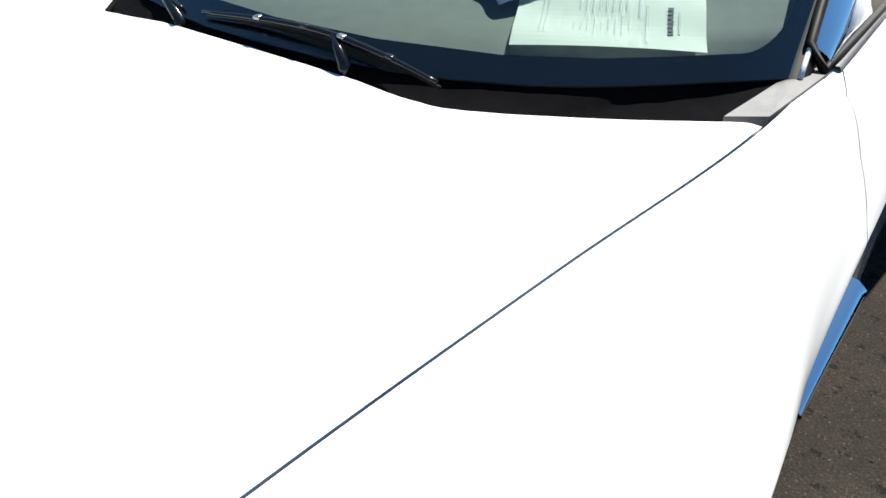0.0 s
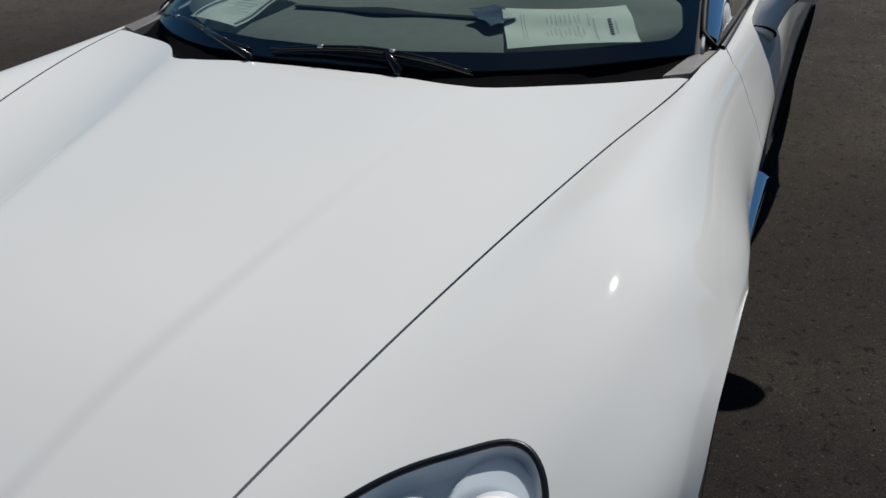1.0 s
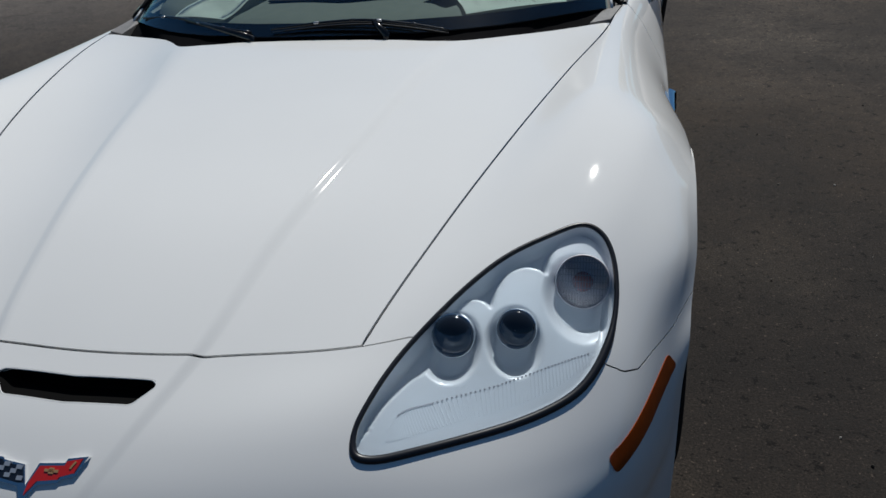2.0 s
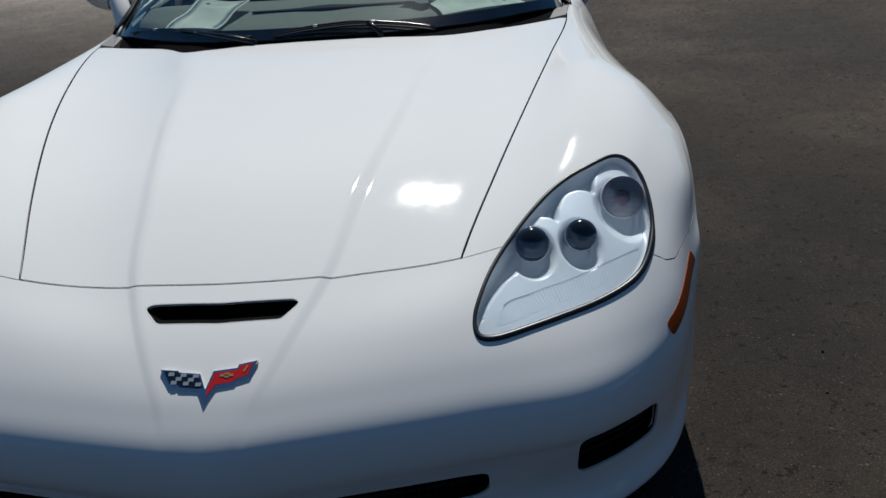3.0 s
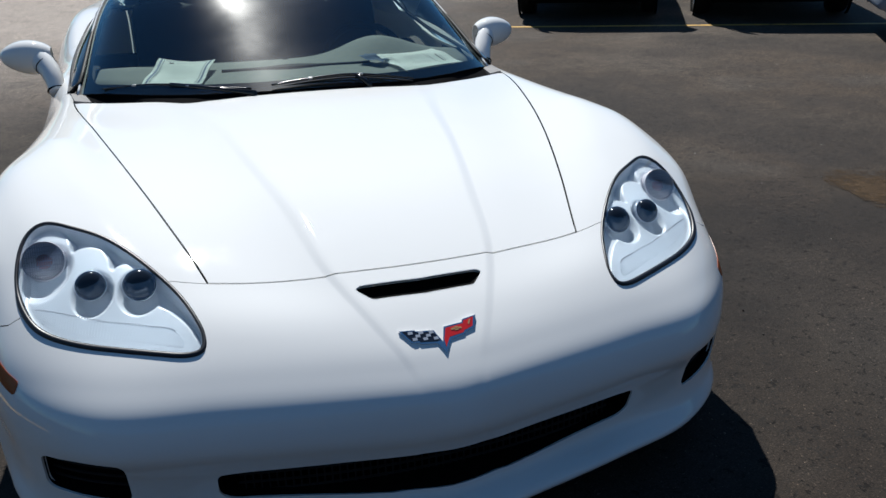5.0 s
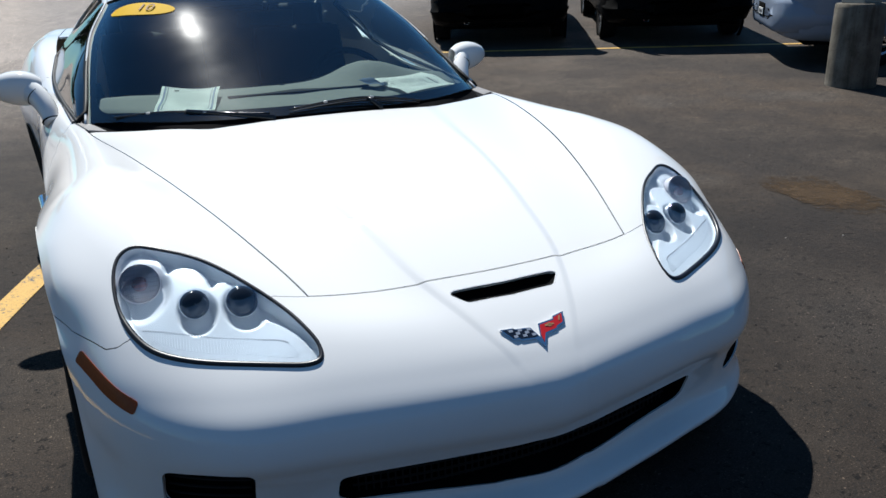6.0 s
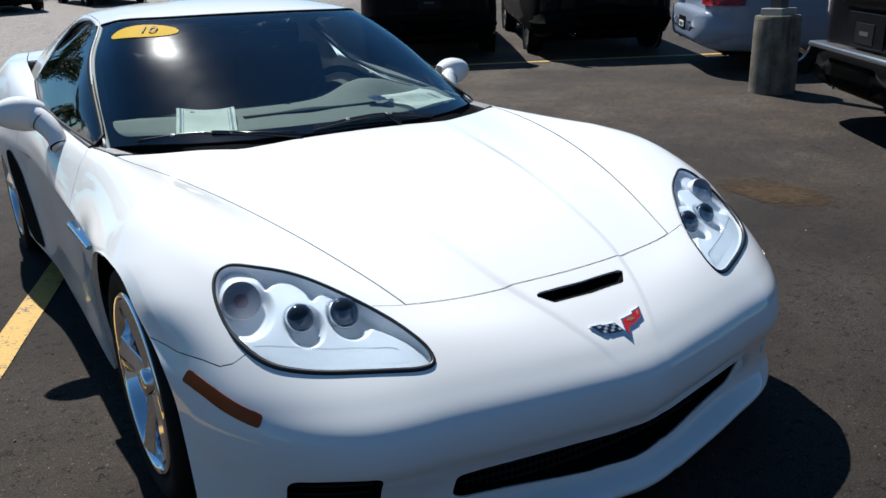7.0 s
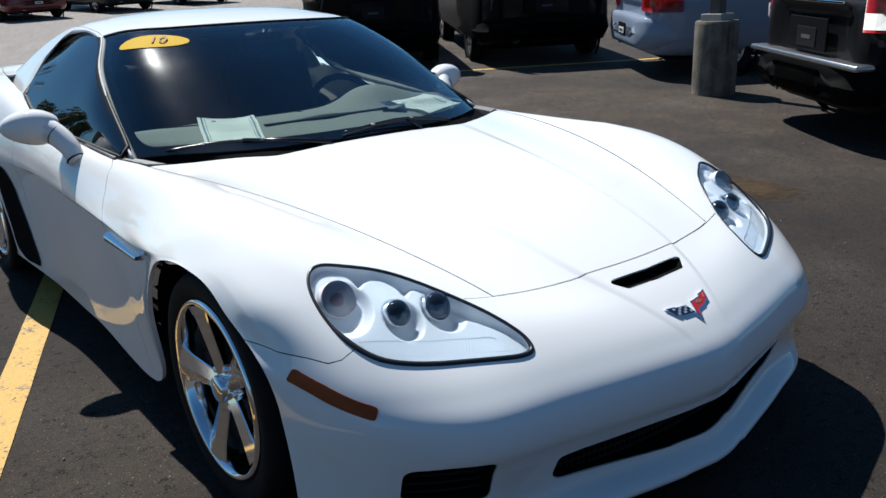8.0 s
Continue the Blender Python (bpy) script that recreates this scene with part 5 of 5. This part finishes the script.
m, w, h = sheet_matrix((.368, .778, .787), (.631, .894, .789), (.300, .945, .822))
sales_sheet, surf = paper("sales_sheet", "printed white dealer sheet lying on the dashboard", m, w, h, .006)
bars("print_bar", sales_sheet, surf, [(w * .82, h * .42 + .0095 * (k - 3), .0085, .0066) for k in range(7)], INK)
bars("print_line", sales_sheet, surf, [(w * .865, h * .40, .003, .05), (w * .70, h * .36, .004, .10), (w * .66, h * .62, .003, .05)] + [(w * (.32 + .036 * k), h * (.33 + .02 * (k % 3)), .0022, .026 + .010 * (k % 4)) for k in range(9)] + [(w * (.34 + .036 * k), h * (.66 + .015 * (k % 2)), .0022, .028 + .008 * (k % 3)) for k in range(8)] + [(w * .14, h * .5, .0015, .12), (w * .165, h * .5, .0015, .12)], PRINT)
m2 = m @ Matrix.Translation((-.03, .10, .006)) @ Matrix.Rotation(.5, 4, "Z")
folder, _ = paper("blue_folder", "blue-edged card tucked beneath a paper sheet", m2, .07, .10, .002, NAVY_CARD)
m, w, h = sheet_matrix((-.542, .838, .790), (-.350, .778, .789), (-.470, 1.048, .838))
window_form, surf = paper("window_form", "white form with a dark blue border propped on the dashboard", m, w, h, .010)
bars("border_bar", window_form, surf, [(.014, h * .5, .007, h * .94), (w - .014, h * .5, .007, h * .94)], BLUE_INK)
bars("border_line", window_form, surf, [(.024, h * .5, .002, h * .9), (w - .024, h * .5, .002, h * .9), (w * .5, h * .93, w * .70, .003)], BLUE_INK)
GREY_PRINT = grained("grey_print", (.55, .58, .57), (.64, .66, .65), 50, .8)
bars("print_bar", window_form, surf, [(w * .27, h * .84, .016, .010)], INK)
bars("print_line", window_form, surf, [(w * .56, h * .84, .08, .007)] + [(w * .5, h * (.22 + .06 * k), .06 + .02 * (k % 3), .003) for k in range(9)], GREY_PRINT)

spot = CABIN.find([(-.468, 1.385, 0)], (1, 1, 0), -3, 0, 1.5, 3)[0]
nrm = Vector(CABIN.normal([spot])[0])
across = Vector(CABIN.at([spot + [.3, 0]])[0] - CABIN.at([spot - [.3, 0]])[0]).normalized()
up = nrm.cross(across).normalized()
sm = Matrix.Translation(Vector(CABIN.at([spot])[0]) + nrm * .003) @ Matrix((across, up, nrm)).transposed().to_4x4()
bm = bmesh.new()
rows = []
for u in (.02, .25, .5, .75, 1.0):
    ring = []
    for k in range(48):
        a = 2 * math.pi * k / 48
        q = sm @ Vector((.132 * u * math.cos(a), .050 * u * math.sin(a), 0))
        ring.append(on_glass(q.x, q.y, .0025))
    rows.append(ring)
bm = from_grid(rows, closed_v=True)
bmesh.ops.recalc_face_normals(bm, faces=bm.faces)
sticker = tagged(mesh_object("year_sticker", bm, STICKER, smooth=True), "yellow oval year sticker on the windscreen", "sticker")
txt = bpy.data.curves.new("digits", "FONT")
txt.body, txt.size, txt.align_x, txt.align_y, txt.extrude = "10", .072, "CENTER", "CENTER", .0006
digits = new("digits", txt)
digits.parent = sticker
digits.matrix_world = sm @ Matrix.Translation((.015, 0, .0030))
txt.materials.append(material("sticker_ink", (.24, .115, .01), .7))

# ---- concrete light-pole base ----
def light_pole(x, y):
    z = ground_z(x, y)
    pole = tagged(new("light_pole"), "square dark steel light pole on a round concrete base", "light pole")
    pole.location = (x, y, z)
    prof = [(.0005, -.15), (.222, -.15), (.222, .0), (.220, .35), (.219, .70), (.214, .735), (.205, .742), (.0005, .742)]
    bm = lathe(prof, 56)
    for v in bm.verts:
        r = Vector((v.co.x, v.co.y))
        if r.length > .1:
            k = 1 + .006 * noise.noise(v.co * 9)
            v.co.x, v.co.y = v.co.x * k, v.co.y * k
    part("concrete_base", bm, CONCRETE, pole, "stained round concrete base")
    dark = grained("pole_paint", (.03, .028, .026), (.05, .045, .04), 15, .5)
    part("base_cover", boxed((0, 0, .775), (.24, .24, .07), bevel=.01), grained("galvanised", (.25, .24, .22), (.34, .33, .3), 12, .5, .4), pole, "grey steel foot cover", smooth=False)
    part("mast", boxed((0, 0, 3.8), (.12, .12, 6.0), bevel=.008), dark, pole, "dark square mast", smooth=False)
    for sx in (-.09, .09):
        for sy in (-.09, .09):
            part("anchor_bolt", lathe([(.012, .742), (.012, .76), (.006, .765), (.006, .80), (.0005, .80)], 8, Matrix.Translation((sx, sy, 0))), STEEL, pole)


light_pole(5.97, 3.12)

# ---- parked vehicles ----
TINT = material("vehicle_glass", (.008, .010, .013), .05, 0.0, Coat_Weight=1.0)
ALLOY = grained("alloy", (.45, .45, .46), (.6, .6, .61), 30, .25, .9)
STEP_GREY = grained("worn_step_chrome", (.42, .42, .43), (.55, .55, .56), 20, .25, .9)
PLATE = grained("plate_white", (.55, .56, .55), (.65, .66, .65), 30, .5)


def ring_loft(stations, cap=True):
    """stations: (y, [(x, z) half outline from bottom centre to top centre])."""
    rows = []
    for y, half in stations:
        full = [(x, z) for x, z in half] + [(-x, z) for x, z in half[::-1][1:-1]]
        rows.append([Vector((x, y, z)) for x, z in full])
    bm = from_grid(rows, closed_v=True)
    if cap:
        for row in (rows[0], rows[-1]):
            bm.faces.new([bm.verts.new(v) for v in row])
        bmesh.ops.remove_doubles(bm, verts=bm.verts, dist=1e-5)
    bmesh.ops.recalc_face_normals(bm, faces=bm.faces)
    return bm


def parked(name, label, x, y, heading, paint, W, L, belt, H, kind, bumper_mat, lamp_h, rim_r=.22, tyre_r=.34, step=False):
    """A vehicle whose rear centre stands at (x, y)."""
    hx, hy = heading
    fwd = Vector((hx, hy, (ground_z(x + hx * 3, y + hy * 3) - ground_z(x, y)) / 3)).normalized()
    right = Vector((hy, -hx, (ground_z(x + hy, y - hx) - ground_z(x - hy, y + hx)) / 2)).normalized()
    up = right.cross(fwd).normalized()
    car_m = Matrix((right, up.cross(right), up)).transposed().to_4x4()
    car_m.translation = (x, y, ground_z(x, y))
    v = tagged(new(name), label, "car")
    v.matrix_world = car_m
    hw = W / 2

    def half(w, lo, hi, r=.06):
        return [(0, lo), (w * .80, lo), (w - .05, lo + .03), (w - .01, lo + .12), (w, lo + (hi - lo) * .45), (w - .012, hi - .16), (w - .03, hi - .06), (w - .07, hi - .012), (w * .7, hi), (0, hi + .01)]

    nose = belt - .18 if kind == "sedan" else belt - .06
    tail_z = belt + (.02 if kind == "sedan" else .0)
    body = [(.03, half(hw * .60, .36, tail_z - .08)), (.0, half(hw * .70, .33, tail_z - .04)), (.015, half(hw * .80, .30, tail_z - .02)), (.06, half(hw * .88, .28, tail_z - .005)), (.14, half(hw * .945, .26, tail_z)), (.27, half(hw * .985, .25, tail_z + .01)), (.5, half(hw, .24, belt + .01)), (L * .5, half(hw, .24, belt)), (L * .72, half(hw, .24, belt - .01)), (L * .85, half(hw * .99, .25, (belt + nose) / 2)), (L - .18, half(hw * .95, .27, nose)), (L - .04, half(hw * .86, .30, nose - .08)), (L, half(hw * .78, .36, nose - .16))]
    part("body", ring_loft(body), paint, v, "painted body")

    def top(w0, w1, z1):
        return [(0, belt - .03), (w0 * .98, belt - .03), (w0, belt + .02), (w0 + (w1 - w0) * .55, belt + (z1 - belt) * .55), (w1 + .02, z1 - .10), (w1 - .04, z1 - .025), (w1 * .7, z1), (0, z1 + .015)]

    if kind == "sedan":
        ys = [(.80, .06), (1.15, .55), (1.55, .96), (2.2, 1.0), (2.8, .93), (3.2, .55), (3.55, .05)]
    else:
        ys = [(.10, .10), (.20, .60), (.36, .96), (1.2, 1.0), (L * .50, 1.0), (L * .58, .92), (L * .68, .45), (L * .74, .04)]
    cab = [(yy, top(hw * .93, hw * (.93 - .20 * f), belt + .03 + (H - belt - .03) * f)) for yy, f in ys]
    part("windows", ring_loft(cab), TINT, v, "dark glazed cabin")
    roof = [[Vector((xx, yy, zz + .012 + .012 * (1 - (xx / (hw * .76)) ** 2))) for xx in np.linspace(-hw * .70, hw * .70, 9)] for yy, zz in [(yy, belt + .03 + (H - belt - .03) * f) for yy, f in ys if f > .9]]
    part("roof", from_grid(roof), paint, v)
    bt = .70 if kind == "sedan" else .63
    bmp = [(-.092, half(hw * .40, .44, bt - .10)), (-.090, half(hw * .50, .40, bt - .06)), (-.084, half(hw * .62, .36, bt - .025)), (-.062, half(hw * .78, .338, bt - .006)), (-.015, half(hw * .89, .33, bt)), (.08, half(hw * .955, .325, bt)), (.22, half(hw * .995, .32, bt)), (.48, half(hw * 1.006, .32, bt - .01)), (.66, half(hw * .985, .34, bt - .03))]
    part("rear_bumper", ring_loft(bmp), bumper_mat, v, "rear bumper")
    if step:
        part("bumper_step", boxed((0, -.015, .622), (W * .93, .15, .045), bevel=.018), STEP_GREY, v, "bright bumper step")
    for sx in (1, -1):
        lamp = [[Vector((sx * (hw * xx), yy, zz)) for zz in (lamp_h, lamp_h + .06, lamp_h + .15, lamp_h + .20)] for xx, yy in ((.56, -.008), (.70, -.012), (.81, .004), (.89, .05), (.955, .13), (.995, .27), (1.004, .36))] if kind == "sedan" else [[Vector((sx * (hw * xx), yy, zz)) for zz in (lamp_h, lamp_h + .12, lamp_h + .30, lamp_h + .38)] for xx, yy in ((.79, .002), (.88, .045), (.95, .128), (.99, .25))]
        bm = from_grid(lamp)
        bmesh.ops.solidify(bm, geom=bm.faces[:], thickness=.012)
        lens = part("tail_lamp", bm, RED_LENS, v, "red tail lamp")
        if kind == "suv":
            strip = from_grid([[Vector((sx * (hw * xx + .006), yy - .008, zz)) for zz in (lamp_h + .02, lamp_h + .13)] for xx, yy in ((.80, .004), (.88, .045), (.945, .122))])
            bmesh.ops.solidify(strip, geom=strip.faces[:], thickness=.008)
            part("reverse_lens", strip, PLATE, lens, "clear reversing lens")
        for wy in (.92, L - .92):
            m = Matrix.Translation((sx * (hw - .02), wy, tyre_r)) @ Matrix.Rotation(radians(90) * sx, 4, "Y")
            t = part("wheel", lathe([(rim_r, -.02), (rim_r * 1.06, .0), (tyre_r * .94, .002), (tyre_r * .985, -.02), (tyre_r, -.04), (tyre_r, -.17), (tyre_r * .96, -.20), (rim_r, -.20)], 36, m), RUBBER, v, "black tyre on alloy rim")
            bm = lathe([(rim_r * 1.02, -.008), (rim_r * .92, -.02), (rim_r * .90, -.06)], 36, m)
            for k in range(6):
                box(bm, (rim_r * .5, 0, -.018), (rim_r * .95, .045, .02), m @ Matrix.Rotation(math.pi / 3 * k, 4, "Z"))
            part("rim", bm, ALLOY, t, "alloy rim", smooth=False)
            part("arch", lathe([(tyre_r * 1.08, -.015), (tyre_r * 1.16, .012), (tyre_r * 1.20, .0)], 36, m), GAP, v, "dark wheel arch")
    py, pz = (-.096, .53) if kind == "sedan" else (-.016, .80)
    part("plate_recess", boxed((0, py, pz), (.30, .012, .13) if kind == "sedan" else (.60, .012, .25), bevel=.005), GAP if kind == "sedan" else paint, v, smooth=False)
    pl = part("number_plate", boxed((0, py - .008, pz - .025), (.22, .008, .07) if kind == "sedan" else (.30, .008, .15), bevel=.003), PLATE if kind == "sedan" else BLACK_PLASTIC, v, smooth=False)
    part("plate_bar", boxed((0, py - .0135, pz - .025), (.14, .003, .03)), INK, pl, smooth=False)
    part("trim_strip", boxed((0, -.022, belt - .03), (hw * 1.1, .02, .02), bevel=.005), CHROME, v, "bright trim strip", smooth=False)
    part("exhaust_tip", lathe([(.03, -.08), (.034, .0), (.030, .0), (.028, -.08)], 16, Matrix.Translation((-hw * .45, -.02, .33)) @ Matrix.Rotation(radians(90), 4, "X")), CHROME, v)
    part("underside", boxed((0, L / 2, .28), (W * .8, L * .9, .14)), GAP, v, smooth=False)
    return v


LOWER_BLACK = grained("lower_black", (0.003, 0.003, 0.003), (0.005, 0.005, 0.005), 20, 0.7, Specular_IOR_Level=0.03)
BLACK_PAINT = make_paint("black_vehicle_paint", (.005, .005, .006), coat=.22)
SILVER_PAINT = make_paint("silver_vehicle_paint", (.22, .26, .335), .05, .6)
BLUE_PAINT = make_paint("blue_vehicle_paint", (.03, .10, .32), .05)
GREY_PAINT = make_paint("dark_grey_vehicle_paint", (.02, .021, .024), .05, .4)
RED_PAINT = make_paint("maroon_vehicle_paint", (.10, .012, .015), .05)
parked("black_suv", "black sport utility vehicle parked nose-in on asphalt", 4.68, 7.50, (.52, .854), BLACK_PAINT, 1.88, 4.7, 1.08, 1.78, "suv", LOWER_BLACK, .95)
parked("black_wagon", "black wagon with bright rims beside another dark vehicle", 6.56, 6.12, (.52, .854), BLACK_PAINT, 1.90, 4.8, 1.06, 1.72, "suv", LOWER_BLACK, .92, .24)
parked("silver_sedan", "silver sedan with red tail lamps behind a concrete base", 6.75, 4.87, (.81, -.586), SILVER_PAINT, 1.80, 4.7, .98, 1.46, "sedan", SILVER_PAINT, .76, .2, .32)
parked("dark_suv", "dark sport utility vehicle with a bright chrome bumper", 4.77, 1.53, (.81, -.586), BLACK_PAINT, 1.88, 4.8, 1.08, 1.80, "suv", LOWER_BLACK, .86, step=True)
parked("blue_sedan", "blue sedan parked beyond the light pole", 10.3, 5.3, (.81, -.586), BLUE_PAINT, 1.80, 4.6, .98, 1.46, "sedan", BLUE_PAINT, .76, .2, .32)
for k, (x, y, paint, kd, word) in enumerate(((1.5, 24.6, BLACK_PAINT, "suv", "black"), (4.6, 25.0, RED_PAINT, "sedan", "maroon"), (7.6, 25.6, GREY_PAINT, "suv", "dark grey"), (10.6, 26.2, SILVER_PAINT, "sedan", "silver"), (13.6, 26.8, BLACK_PAINT, "suv", "black"))):
    parked("far_sedan" if kd == "sedan" else "far_suv", word + " vehicle in a row across the lot", x, y, (-.1, .995), paint, 1.85, 4.6, 1.0, 1.46 if kd == "sedan" else 1.7, kd, paint, .78)

# ---- trees beyond the far row ----
BARK = grained("bark", (.05, .04, .03), (.10, .08, .06), 12, .9, bump=.5)
LEAF = material("leaf", (.05, .08, .03), .6)
island = LEAF.node_tree.nodes.new("ShaderNodeNewGeometry")
base(LEAF, ramp(LEAF, island.outputs["Random Per Island"], [(0.0, (.030, .055, .018)), (0.5, (.050, .085, .026)), (1.0, (.085, .115, .040))]))


def tree(x, y, height, seed):
    """A tapered trunk with forking limbs and a ragged crown of loose leaf clumps."""
    rnd = random.Random(seed)
    top = tagged(new("tree"), "broad green shade tree with a dark trunk at the lot's edge", "tree")
    top.location = (x, y, ground_z(x, y))
    ends = []
    trunk = [Vector((.10 * math.sin(k * .9), .08 * math.cos(k * 1.3), height * .5 * k / 6)) for k in range(7)]
    part("trunk", tube(trunk, [height * .026 * (1 - .09 * k) for k in range(7)], 10), BARK, top)
    for k in range(9):
        a = 2 * math.pi * (k + rnd.uniform(-.3, .3)) / 9 * 2.4
        start = trunk[2 + k % 5]
        reach, rise = height * rnd.uniform(.18, .30), height * rnd.uniform(.12, .36)
        tip = start + Vector((math.cos(a) * reach, math.sin(a) * reach, rise))
        bend = start.lerp(tip, .5) + Vector((0, 0, height * .03))
        part("limb", tube([start, bend, tip], [height * .012, height * .008, height * .003], 7), BARK, top)
        ends += [tip, bend, tip + Vector((rnd.uniform(-1, 1), rnd.uniform(-1, 1), rnd.uniform(0, 1))) * height * .08]
    verts, faces = [], []
    for c in ends:
        size = height * rnd.uniform(.07, .13)
        for _ in range(260):
            d = Vector((rnd.gauss(0, 1), rnd.gauss(0, 1), rnd.gauss(0, .7)))
            p = c + d.normalized() * size * rnd.uniform(.35, 1.15)
            u = Vector((rnd.gauss(0, 1), rnd.gauss(0, 1), rnd.gauss(0, 1))).normalized()
            v = u.orthogonal().normalized()
            w, n = rnd.uniform(.10, .20), len(verts)
            verts += [p - u * w, p + v * w * .5, p + u * w, p - v * w * .5]
            faces.append((n, n + 1, n + 2, n + 3))
    me = bpy.data.meshes.new("crown")
    me.from_pydata([tuple(v) for v in verts], [], faces)
    tagged(finish("crown", me, LEAF, top, "loose green leaves"), kind="stuff")


tree(-4.2, 33.0, 8.5, 1)
tree(-10.5, 31.0, 7.5, 2)
tree(6.5, 35.5, 8.0, 3)
